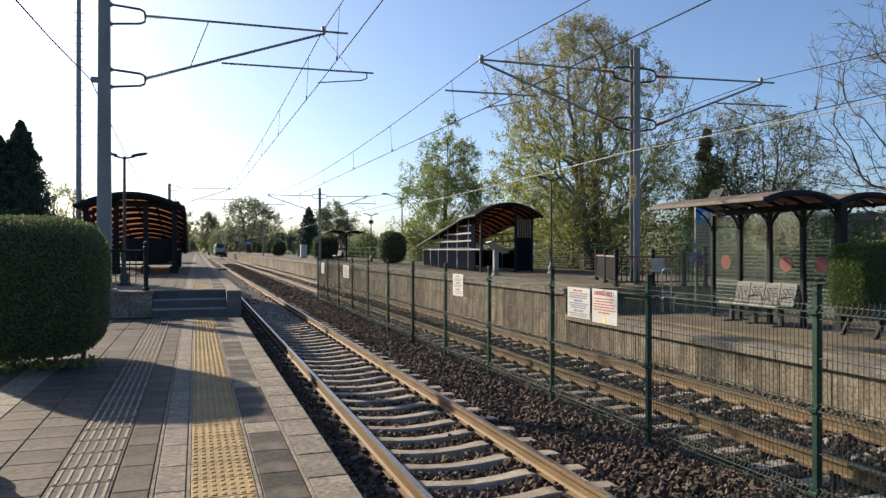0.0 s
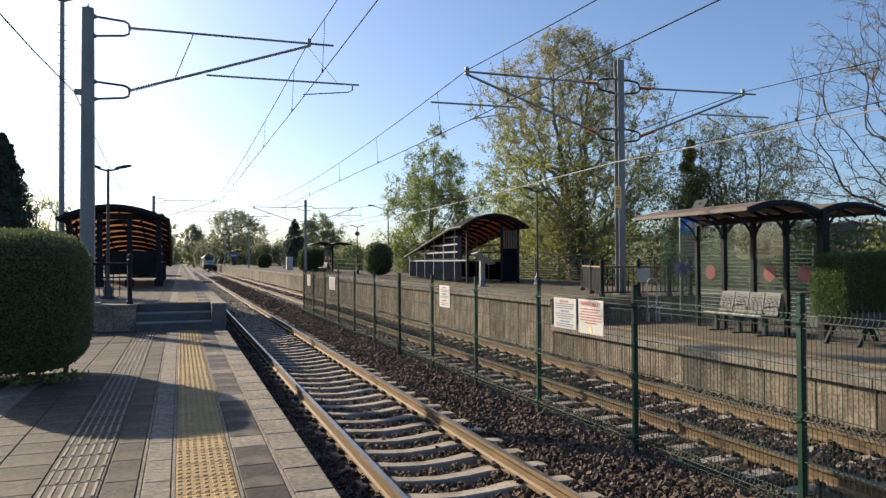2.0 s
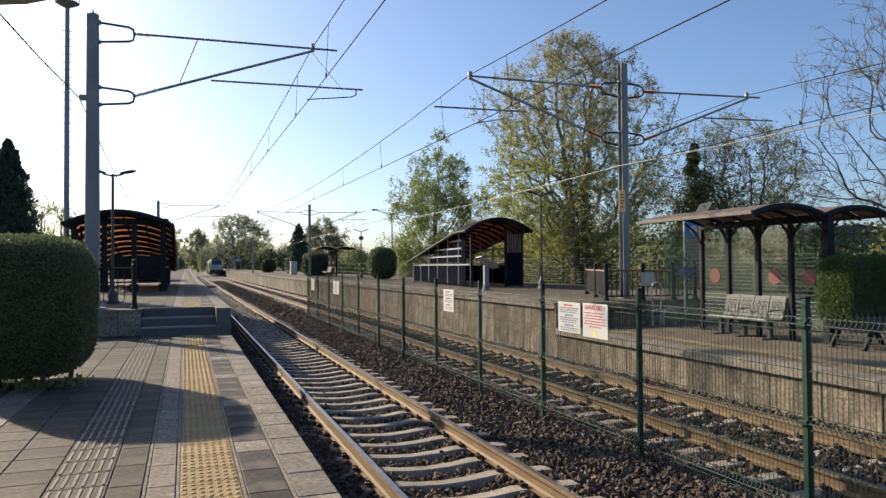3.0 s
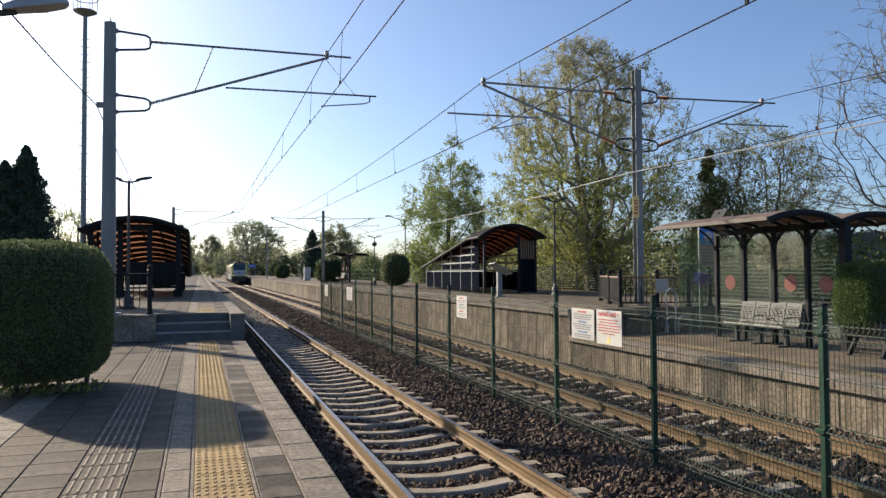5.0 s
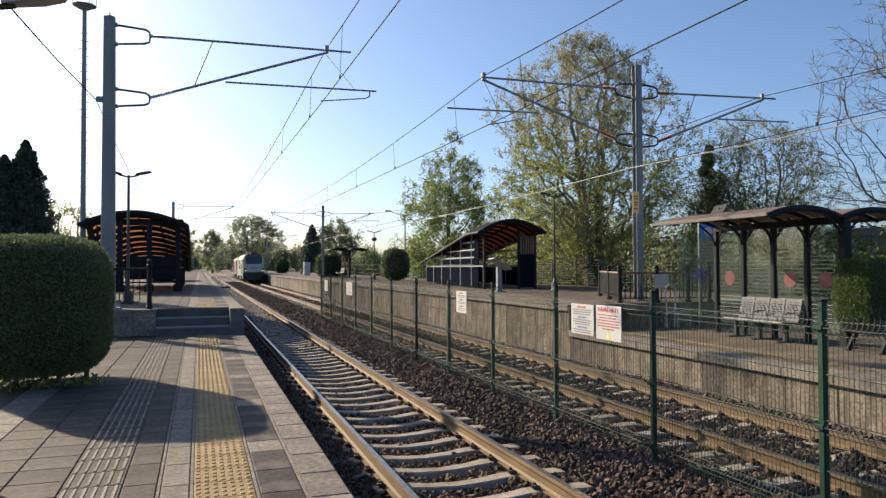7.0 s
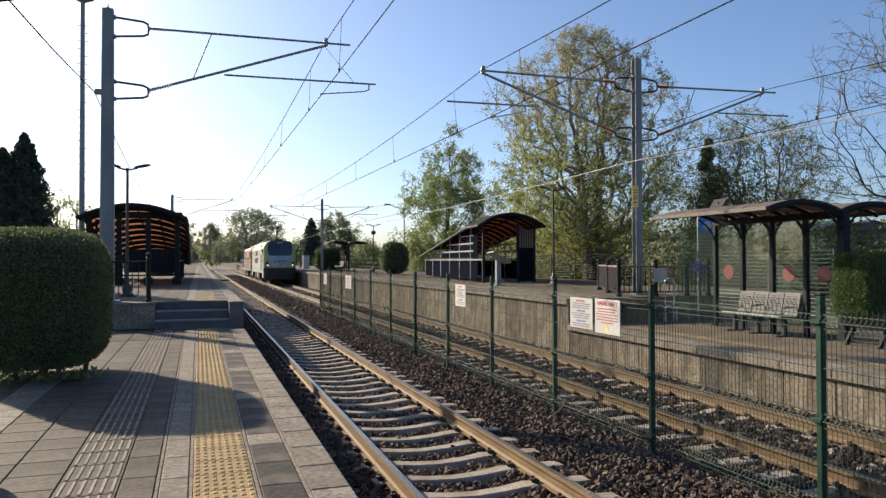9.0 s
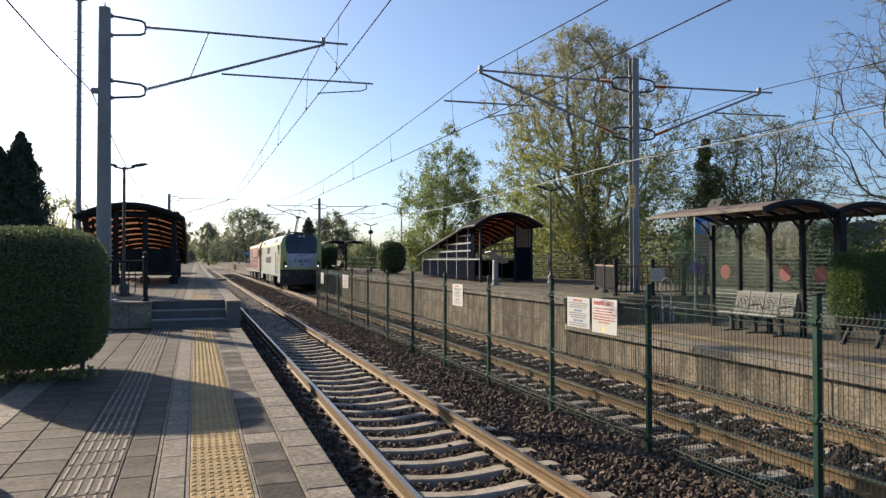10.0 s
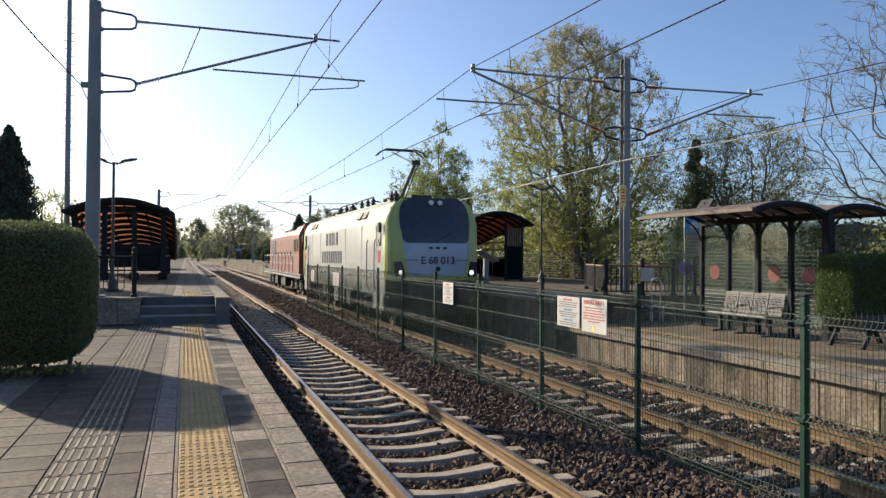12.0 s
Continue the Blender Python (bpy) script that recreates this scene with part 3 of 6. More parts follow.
def mast(name, label, height, w0, w1, foot=0.0, flanged=False, group="catenary masts"):
    """A tapered steel mast with cap and base plate."""
    root = empty(name)
    height, w0, w1 = up(height), w0 * KS, w1 * KS
    bm = bmesh.new()
    rings(bm, [[(sx * w, sy * w, z) for sx, sy in ((-1, -0.8), (-0.8, -1), (0.8, -1), (1, -0.8), (1, 0.8), (0.8, 1), (-0.8, 1), (-1, 0.8))] for w, z in ((w0, foot), (w1, height))])
    if flanged:
        bm.free()
        bm = prism([(-w0, -w0), (w0, -w0), (w0, -w0 * 0.86), (w0 * 0.08, -w0 * 0.86), (w0 * 0.08, w0 * 0.86), (w0, w0 * 0.86), (w0, w0), (-w0, w0), (-w0, w0 * 0.86), (-w0 * 0.08, w0 * 0.86), (-w0 * 0.08, -w0 * 0.86), (-w0, -w0 * 0.86)], "z", foot, height)
    part("mast_shaft", bm, GALV, root)
    part("mast_cap", lathe([(w1 * 1.05, height), (w1 * 0.8, height + 0.02), (0.02, height + 0.06), (0.01, height + 0.14)], 8), GALV, root)
    part("base_plate", bbox(-w0 * 1.7, w0 * 1.7, -w0 * 1.7, w0 * 1.7, foot, foot + 0.03, 0.005), GALV, root)
    return tagged(root, label, "catenary mast", group)


def stirrup(root, s, x0, x1, z_hi, z_lo):
    """The rounded bracket that holds an arm on the mast; s is its side."""
    x0, x1, z_hi, z_lo = x0 * KS, x1 * KS, up(z_hi), up(z_lo)
    zm = (z_hi + z_lo) / 2
    part("bracket", bar([(s * x0, 0, z_hi), (s * (x1 - 0.12), 0, z_hi - 0.05), (s * (x1 - 0.02), 0, z_hi - 0.10), (s * x1, 0, zm), (s * (x1 - 0.02), 0, z_lo + 0.12), (s * (x1 - 0.12), 0, z_lo + 0.07), (s * x0, 0, z_lo)], 0.028, 8), DARKSTEEL, root)
    for z in (z_hi, z_lo):
        part("bracket_clamp", bbox(s * x0 - 0.05, s * x0 + 0.05, -0.07, 0.07, z - 0.04, z + 0.04, 0.01), GALV, root)


def insulator(root, a, b, material):
    a, b = Vector(a), Vector(b)
    bm = bmesh.new()
    n = 9
    pts, d = [], (b - a)
    turn = d.to_track_quat("Z", "Y").to_matrix()
    prof = []
    for i in range(n):
        prof += [(0.025, (i + 0.1) / n * d.length), (0.055, (i + 0.45) / n * d.length), (0.055, (i + 0.55) / n * d.length), (0.025, (i + 0.9) / n * d.length)]
    lathe(prof, 10, bm)
    bm.transform(Matrix.Translation(a) @ turn.to_4x4())
    part("insulator", bm, material, root)


def cantilever(root, s, x_in, x_node, z_top, z_low, z_node, reg_a, reg_b, steady_a, wire, material, over=0.65, tie=0.85):
    """One swivelling arm, in the mast's own space; s is the side it reaches to."""
    x_in, x_node, z_top, z_low, z_node = x_in * KS, x_node * KS, up(z_top), up(z_low), up(z_node)
    reg_a, reg_b, steady_a, wire = ((q[0] * KS, 0, up(q[2])) for q in (reg_a, reg_b, steady_a, wire))
    top_in, low_in = (s * x_in, 0, z_top), (s * x_in, 0, z_low)
    ins = 0.38
    top_out = (s * (x_node + over), 0, z_node + 0.01)
    t1 = Vector(top_in).lerp(Vector(top_out), ins / (x_node + over - x_in))
    insulator(root, top_in, t1, material)
    part("top_tube", bar([t1, top_out], 0.028, 8), GALV, root)
    node = Vector((s * x_node, 0, z_node - 0.06))
    l1 = Vector(low_in).lerp(node, 0.12)
    insulator(root, low_in, l1, material)
    part("bracket_tube", bar([l1, node], 0.034, 8), GALV, root)
    part("wire_clamp", bbox(node.x - 0.05, node.x + 0.05, -0.06, 0.06, z_node - 0.08, z_node + 0.13, 0.02), GALV, root)
    a, b = Vector(low_in).lerp(node, 0.235), Vector(t1).lerp(Vector(top_out), 0.235)
    part("strut", bar([a, b], 0.016, 6), GALV, root)
    part("registration_tube", bar([reg_a, reg_b], 0.024, 8), GALV, root)
    part("steady_arm", bar([steady_a, (steady_a[0] + (wire[0] - steady_a[0]) * 0.1, 0, steady_a[2] - 0.06), wire], 0.016, 6), GALV, root)
    part("drop_bracket", bar([steady_a, (steady_a[0], 0, reg_b[2])], 0.018, 6), GALV, root)
    part("tie_wire", bar([(s * (x_node - 0.02), 0, z_node - 0.1), (reg_a[0] + (reg_b[0] - reg_a[0]) * tie, 0, reg_b[2])], 0.006, 4), WIRE, root)


LX, RX = -2.08, 11.68
# near-side mast: one arm over the first track
west = mast("catenary_mast", "grey tapered steel mast with one arm over the near track", 6.25, 0.125, 0.095, UP_Z)
stirrup(west, 1, 0.10, 0.70, 6.12, 5.76)
stirrup(west, 1, 0.11, 0.70, 4.92, 4.60)
cantilever(west, 1, 0.70, 4.03, 5.97, 4.80, 6.0, (2.06, 0, 5.20), (5.06, 0, 5.24), (4.92, 0, 5.12), (3.91, 0, 4.96), INSULGREY)
part("side_clamp", bbox(-0.29, -0.1, -0.05, 0.05, up(4.66), up(4.76), 0.01), GALV, west)
# island mast: arms to both sides
KS = 1.12
east = mast("catenary_mast", "grey steel mast on the far platform with two arms", 6.65, 0.092, 0.085, UP_Z, True)
for s in (-1, 1):
    stirrup(east, s, 0.10, 0.62, 6.18, 5.80)
    stirrup(east, s, 0.11, 0.62, 4.92, 4.58)
cantilever(east, -1, 0.62, 4.15, 6.02, 4.76, 6.01, (-2.74, 0, 5.27), (-5.06, 0, 5.24), (-3.07, 0, 5.15), (-4.07, 0, 4.90), INSUL, 0.07, 0.45)
cantilever(east, 1, 0.62, 3.92, 6.0, 4.76, 6.10, (2.47, 0, 5.44), (4.8, 0, 5.50), (2.75, 0, 5.38), (3.8, 0, 5.0), INSUL, 0.5, 0.45)
WY = [19.0 + 51.75 * k for k in range(-1, 7)]
EY = [17.5 + 49.5 * k for k in range(-1, 8)]
west.matrix_basis = Matrix.Translation((LX, WY[1], 0))
east.matrix_basis = Matrix.Translation((RX, EY[1], UP_Z - 0.62))
for k, y in enumerate(WY):
    if k != 1:
        copy_thing(west, Matrix.Translation((LX - (0.23 if k > 1 else 0), y, -0.03 if k > 1 else -UP_Z)))
for k, y in enumerate(EY):
    if k != 1:
        copy_thing(east, Matrix.Translation((RX - (0.85 * (k - 1) if k > 1 else 0), y, 0.0)))
board = tagged(empty("warning_board", Matrix.Translation((RX - 0.17, 17.5 - 0.15, 3.36))), "yellow warning board with red writing on the mast", "sign")
part("plate", bbox(-0.1, 0.1, -0.015, 0.0, -0.3, 0.3, 0.004), YELLOWP, board)
for z in (0.17, 0.10, 0.0, -0.07, -0.17):
    part("writing", bbox(-0.06, 0.06, -0.018, -0.014, z - 0.016, z + 0.016), REDP, board)


def overhead(label, x_c, x_m, z_c, z_m, ys, sag, group="overhead wires"):
    """Contact wire, messenger wire and droppers over one track; x and the messenger's height are given at each mast."""
    root = tagged(empty("overhead_wire"), label, "overhead wire", group)
    mess, n = [], 10
    for k in range(len(ys) - 1):
        y0, y1 = ys[k], ys[k + 1]

        def hang(u):
            return (x_m[k] + (x_m[k + 1] - x_m[k]) * u, y0 + (y1 - y0) * u, z_m[k] + (z_m[k + 1] - z_m[k]) * u - sag * 4 * u * (1 - u))
        mess += [hang(i / n) for i in range(n)]
        for u in (0.045, 0.18, 0.31, 0.46, 0.63, 0.81, 0.955):
            x, y, z = hang(u)
            xc = x_c[k] + (x_c[k + 1] - x_c[k]) * u
            part("dropper", bar([(xc, y, z_c), (x, y, z)], 0.006, 4), WIRE, root)
            part("dropper_clamp", bbox(xc - 0.015, xc + 0.015, y - 0.03, y + 0.03, z_c - 0.01, z_c + 0.09), WIRE, root)
    mess.append((x_m[-1], ys[-1], z_m[-1]))
    part("messenger_wire", bar(mess, 0.012, 5), WIRE, root)
    part("contact_wire", bar([(x, y, z_c) for x, y in zip(x_c, ys)], 0.012, 5), WIRE, root)


ALT = [k % 2 for k in range(7)]
overhead("dark contact and messenger wires over the near track", [3.31, 3.08] + [2.56 + 0.52 * a for a in ALT[:6]], [3.37, 3.14] + [2.62 + 0.52 * a for a in ALT[:6]], 5.993, [7.36, 7.33] + [7.01] * 6, WY, 0.465)
overhead("dark contact and messenger wires over the far track", [7.5, 7.15] + [6.25 + 0.7 * a for a in ALT], [7.4, 7.03] + [6.45 + 0.6 * a for a in ALT], 5.30, [6.45, 6.58] + [6.68] * 7, EY, 0.58)
overhead("thin wires behind the far platform", [15.9, 15.86] + [15.4] * 7, [16.0, 16.05] + [15.5] * 7, 5.38, [6.68] * 9, EY, 0.7)


def cable(label, x, z, ys, sag, r, material):
    pts = []
    for y0, y1 in zip(ys, ys[1:]):
        pts += [(x, y0 + (y1 - y0) * i / 10, z - sag * 4 * (i / 10) * (1 - i / 10)) for i in range(10)]
    ob = part("cable", bar(pts, r, 6), material)
    tagged(ob, label, "cable", "line cables")


cable("grey earth cable strung along the near masts", LX - 0.29, 5.638, WY, 1.16, 0.012, WIRE)
cable("thick pale insulated cable strung along the far masts", RX - 0.2, 4.344, EY, 0.25, 0.014, GALV)


# ---- mesh fence between the tracks ----
FX, FZ0, FZ1 = 5.08, -0.74, 1.22
FENCE_Y = [-0.05 + 2.47 * k for k in range(14)]
fence = tagged(empty("mesh_fence", Matrix.Translation((FX, 0, 0))), "dark green welded mesh fence on steel posts", "fence")
post_me = mesh_from("fence_post", bbox(-0.03, 0.03, -0.03, 0.03, FZ0 - 0.1, FZ1 + 0.06, 0.006), GREENPAINT)
cap_me = mesh_from("post_cap", bbox(-0.034, 0.034, -0.034, 0.034, FZ1 + 0.06, FZ1 + 0.085, 0.008), BLACKPAINT)
clamp_me = mesh_from("panel_clamp", bbox(-0.042, 0.042, -0.05, 0.05, -0.022, 0.022, 0.006), GREENPAINT)
FOLDS = (FZ0 + 0.22, FZ0 + 0.95, FZ1 - 0.16)


def panel_mesh():
    """A panel of upright wires with three folded ribs and an upper fringe."""
    prof = [(0.0, FZ0 + 0.1)]
    for zf in FOLDS:
        prof += [(0.0, zf - 0.06), (-0.035, zf), (0.0, zf + 0.06)]
    prof += [(0.0, FZ1 - 0.04), (-0.03, FZ1 + 0.01), (-0.055, FZ1 + 0.02)]
    n, w, verts, faces = 49, 0.0027, [], []
    for i in range(n):
        y = 0.03 + i * (2.47 - 0.06) / (n - 1)
        base = len(verts)
        for x, z in prof:
            verts += [(x - w, y - w, z), (x + w, y, z), (x - w, y + w, z)]
        for k in range(len(prof) - 1):
            for j in range(3):
                a, b = base + 3 * k + j, base + 3 * k + (j + 1) % 3
                faces.append((a, b, b + 3, a + 3))
    for zf in [v for z in FOLDS for v in (z - 0.06, z, z + 0.06)] + [FZ0 + 0.58, FZ0 + 1.4]:
        x = 0.004 if zf not in FOLDS else -0.031
        base = len(verts)
        for y in (0, 2.47):
            verts += [(x - 0.004, y, zf - 0.004), (x + 0.004, y, zf - 0.004), (x, y, zf + 0.005)]
        for j in range(3):
            a, b = base + j, base + (j + 1) % 3
            faces.append((a, b, b + 3, a + 3))
    return raw("wire_panel", verts, faces, WIREGREEN)


wire_me = panel_mesh()
for k, y in enumerate(FENCE_Y):
    share("fence_post", post_me, fence, Matrix.Translation((0.02, y, 0)))
    share("post_cap", cap_me, fence, Matrix.Translation((0.02, y, 0)))
    for z in FOLDS:
        share("panel_clamp", clamp_me, fence, Matrix.Translation((0.0, y, z)))
    if k + 1 < len(FENCE_Y):
        tagged(share("wire_panel", wire_me, fence, Matrix.Translation((0, y, 0))), kind="stuff")


def fence_sign(label, y0, y1, z0, z1, build):
    root = tagged(empty("fence_sign", Matrix.Translation((FX - 0.05, (y0 + y1) / 2, (z0 + z1) / 2)) @ Matrix.Rotation(radians(-90), 4, "Z")), label, "sign", "signs on the mesh fence")
    w, h = abs(y1 - y0), z1 - z0
    part("board", bbox(-w / 2, w / 2, 0, 0.012, -h / 2, h / 2, 0.003), WHITEP, root)
    build(root, w, h)


def line(root, x, z, w, h, material):
    """A line of unreadable print: short bars of uneven length."""
    at, end, k = x - w / 2, x + w / 2, 0
    while at < end - 0.02:
        n = min((0.07, 0.045, 0.09, 0.06)[(k + int(abs(z) * 100)) % 4], end - at)
        part("writing", bbox(at, at + n, -0.003, 0.001, z - h / 2, z + h / 2), material, root)
        at, k = at + n + 0.014, k + 1


def sign_red(root, w, h):
    t = share("writing", text_mesh("HAVAİ HAT !", 0.082, REDP), root, Matrix.Translation((0, -0.002, h * 0.37)) @ Matrix.Rotation(radians(90), 4, "X"))
    for z, f in ((0.22, 0.8), (0.14, 0.72), (0.06, 0.86), (-0.02, 0.8), (-0.10, 0.86), (-0.18, 0.45)):
        line(root, 0, z * h, w * f, 0.016, FADEDRED)
    bm = prism([(-0.06, -0.2), (0.06, -0.2), (0.0, -0.1)], "y", -0.004, 0.001)
    part("warning_triangle", bm, YELLOWP, root)


def sign_blue(root, w, h):
    for z, f, hh, m in ((0.40, 0.42, 0.026, FADEDRED), (0.31, 0.82, 0.014, GREYP), (0.24, 0.75, 0.014, GREYP), (0.17, 0.8, 0.014, GREYP), (0.07, 0.35, 0.026, FADEDBLUE), (-0.02, 0.82, 0.014, GREYP), (-0.09, 0.78, 0.014, GREYP), (-0.16, 0.65, 0.014, GREYP), (-0.26, 0.4, 0.026, FADEDBLUE), (-0.35, 0.8, 0.014, GREYP), (-0.42, 0.7, 0.014, GREYP)):
        line(root, 0, z * h, w * f, hh, m)


def sign_small(root, w, h):
    for z, f, hh, m in ((0.40, 0.4, 0.028, FADEDRED), (0.29, 0.72, 0.015, GREYP), (0.22, 0.66, 0.015, GREYP), (0.10, 0.4, 0.028, GREYP), (0.0, 0.72, 0.015, GREYP), (-0.07, 0.6, 0.015, GREYP), (-0.20, 0.4, 0.028, FADEDRED), (-0.31, 0.75, 0.015, GREYP), (-0.39, 0.6, 0.015, GREYP)):
        line(root, 0, z * h, w * f, hh, m)


fence_sign("white notice board with a red heading and warning triangle", 7.93, 8.54, 0.63, 1.08, sign_red)
fence_sign("white notice board with grey and blue lines", 8.60, 9.22, 0.65, 1.07, sign_blue)
fence_sign("small white notice board with fine print", 13.5, 14.1, 0.66, 1.10, sign_small)
fence_sign("small white notice board, faded", 24.9, 25.9, 0.60, 1.05, sign_small)
fence_sign("small white notice board, weathered", 30.0, 30.7, 0.60, 1.05, sign_small)


# ---- platform lamps, railings ----
def lamp(label, m, arm=0.58, h=3.55, head=DARKSTEEL):
    root = empty("platform_lamp", m)
    part("pole", bar([(0, 0, 0.3), (0, 0, h)], 0.045, 10, 0.035), DARKSTEEL, root)
    part("base", lathe([(0.16, 0), (0.16, 0.05), (0.11, 0.1), (0.13, 0.18), (0.12, 0.28), (0.06, 0.36), (0.045, 0.5)], 14), DARKSTEEL, root, smooth=True)
    for s in (-1, 1):
        part("arm", bar([(0, 0, h - 0.06), (s * arm * 0.45, 0, h)], 0.025, 8), DARKSTEEL, root)
        bm = bmesh.new()
        loops = []
        for x, w, z0, z1 in ((0.30, 0.03, -0.02, 0.02), (0.42, 0.07, -0.03, 0.035), (0.75, 0.09, -0.025, 0.05), (0.98, 0.07, -0.01, 0.04), (1.03, 0.03, 0.0, 0.02)):
            c = h + 0.02 + 0.10 * (x - 0.3)
            loops.append([(s * arm * x, -w, c + z0), (s * arm * x, w, c + z0), (s * arm * x, w * 0.7, c + z1), (s * arm * x, -w * 0.7, c + z1)])
        rings(bm, loops)
        bmesh.ops.recalc_face_normals(bm, faces=bm.faces)
        part("lamp_head", bm, head, root)
    return tagged(root, label, "street lamp", "platform lamps")


lamp("dark double-arm platform lamp on the low platform", pose(-1.57, 6.05, 0), 0.60, head=PALEGALV)
lamp("dark double-arm platform lamp behind the railing", pose(-1.87, 21.7, UP_Z))
lamp("dark double-arm platform lamp beside the stair shelter", pose(13.25, 25.6, UP_Z), 0.58, 3.75)
round_lamp = lamp("dark double-arm platform lamp with a round loudspeaker", pose(13.2, 56.4, UP_Z), 0.58, 3.75)
part("loudspeaker", lathe([(0.02, 3.0), (0.16, 3.05), (0.22, 3.18), (0.16, 3.31), (0.02, 3.36)], 12), DARKSTEEL, round_lamp, smooth=True)
lamp("dark double-arm platform lamp, far down the platform", pose(13.2, 100, UP_Z), 0.58, 3.75)


def ball_post(root, x, y, z, h=1.18):
    part("post", lathe([(0.075, 0), (0.075, 0.06), (0.055, 0.08), (0.055, h - 0.16), (0.07, h - 0.14), (0.055, h - 0.12), (0.04, h - 0.11), (0.062, h - 0.06), (0.055, h - 0.02), (0.01, h)], 12, at=(x, y, z)), BLACKPAINT, root)


rail = tagged(empty("platform_railing"), "black steel railing with ball-topped post and looped bars", "railing")
ball_post(rail, -1.13, 18.6, UP_Z)
ball_post(rail, -4.1, 18.6, UP_Z)
part("top_rail", bar([(-4.1, 18.6, UP_Z + 0.95), (-1.13, 18.6, UP_Z + 0.95)], 0.028), BLACKPAINT, rail)
for i in range(9):
    x = -1.35 - i * 0.30
    part("looped_bar", bar([(x, 18.6, UP_Z + 0.95), (x, 18.6, UP_Z + 0.22), (x - 0.04, 18.6, UP_Z + 0.15), (x - 0.1, 18.6, UP_Z + 0.15), (x - 0.14, 18.6, UP_Z + 0.22), (x - 0.14, 18.6, UP_Z + 0.95)], 0.011, 6), BLACKPAINT, rail)

rail2 = tagged(empty("platform_railing"), "black steel railing with a brown handrail", "railing")
path = [(12.3, 20.6), (11.35, 18.5), (10.5, 16.6), (11.5, 16.4), (12.45, 16.35), (13.1, 16.3)]
for i, (x, y) in enumerate(path):
    ball_post(rail2, x, y, UP_Z, 1.0)
for (x0, y0), (x1, y1) in zip(path, path[1:]):
    d = math.hypot(x1 - x0, y1 - y0)
    part("handrail", bar([(x0, y0, UP_Z + 0.79), (x1, y1, UP_Z + 0.79)], 0.030), BROWNWOOD, rail2)
    part("bottom_rail", bar([(x0, y0, UP_Z + 0.12), (x1, y1, UP_Z + 0.12)], 0.018), BLACKPAINT, rail2)
    n = int(d / 0.13)
    for i in range(1, n):
        u = i / n
        x, y = x0 + (x1 - x0) * u, y0 + (y1 - y0) * u
        part("baluster", bbox(x - 0.011, x + 0.011, y - 0.011, y + 0.011, UP_Z + 0.12, UP_Z + 0.78), BLACKPAINT, rail2)
plate = tagged(empty("notice_plate", pose(11.55, 16.25, UP_Z + 0.55)), "pale grey notice plate on the railing", "sign")
part("plate", bbox(-0.2, 0.2, -0.012, 0.0, -0.16, 0.2, 0.004), PALEGALV, plate)

rack = tagged(empty("bicycle_rack", pose(11.5, 15.75, 0)), "galvanised looped bicycle rack on the low platform", "bicycle rack")
for dx in (-0.35, 0.0, 0.35):
    part("hoop", bar([(dx - 0.2, 0, 0)] + [(dx - 0.2 * math.cos(a), 0, 0.22 + 0.2 * math.sin(a)) for a in np.linspace(0, math.pi, 9)] + [(dx + 0.2, 0, 0)], 0.02, 6), PALEGALV, rack)
part("tall_hoop", bar([(-0.1, 0.05, 0)] + [(-0.0 - 0.16 * math.cos(a), 0.05, 0.95 + 0.16 * math.sin(a)) for a in np.linspace(0, math.pi, 9)] + [(0.1, 0.05, 0)], 0.022, 6), PALEGALV, rack)


def info_stand(m):
    root = tagged(empty("information_stand", m), "grey information stand with a slanted panel", "information stand")
    part("pedestal", bbox(-0.09, 0.09, -0.09, 0.09, 0, 0.95, 0.01), GALV, root)
    part("foot", bbox(-0.2, 0.2, -0.2, 0.2, 0, 0.04, 0.008), GALV, root)
    bm = bbox(-0.42, 0.42, -0.28, 0.28, -0.025, 0.025, 0.01)
    bm.transform(pose(0.05, 0, 1.06, -6, 30, 0))
    part("panel", bm, GALV, root)


info_stand(pose(10.75, 25.3, UP_Z))

# tall floodlight mast with a railed ring
flood = tagged(empty("floodlight_mast", pose(-4.6, 33.2, UP_Z)), "tall grey floodlight mast with climbing rungs and a caged head", "floodlight mast")
part("shaft", bar([(0, 0, 0), (0, 0, 11.95)], 0.12, 12, 0.085), GALV, flood)
for i in range(30):
    part("rung", bar([(-0.2, 0, 1.5 + i * 0.32), (0.2, 0, 1.5 + i * 0.32)], 0.014, 4), GALV, flood)
for z, r in ((11.95, 0.45), (12.5, 0.5), (13.05, 0.45)):
    part("ring", bar([(r * math.cos(a), r * math.sin(a), z) for a in np.linspace(0, 2 * math.pi, 13)], 0.02, 6), GALV, flood)
for a in np.linspace(0, 2 * math.pi, 7)[:-1]:
    part("stanchion", bar([(0.45 * math.cos(a), 0.45 * math.sin(a), 11.95), (0.48 * math.cos(a), 0.48 * math.sin(a), 13.05)], 0.015, 5), GALV, flood)
    part("floodlight", bbox(0.3 * math.cos(a) - 0.13, 0.3 * math.cos(a) + 0.13, 0.3 * math.sin(a) - 0.13, 0.3 * math.sin(a) + 0.13, 13.0, 13.25, 0.03), GALV, flood)
part("platform", lathe([(0.1, 11.75), (0.45, 11.93), (0.45, 11.96), (0.1, 11.96)], 12), GALV, flood)


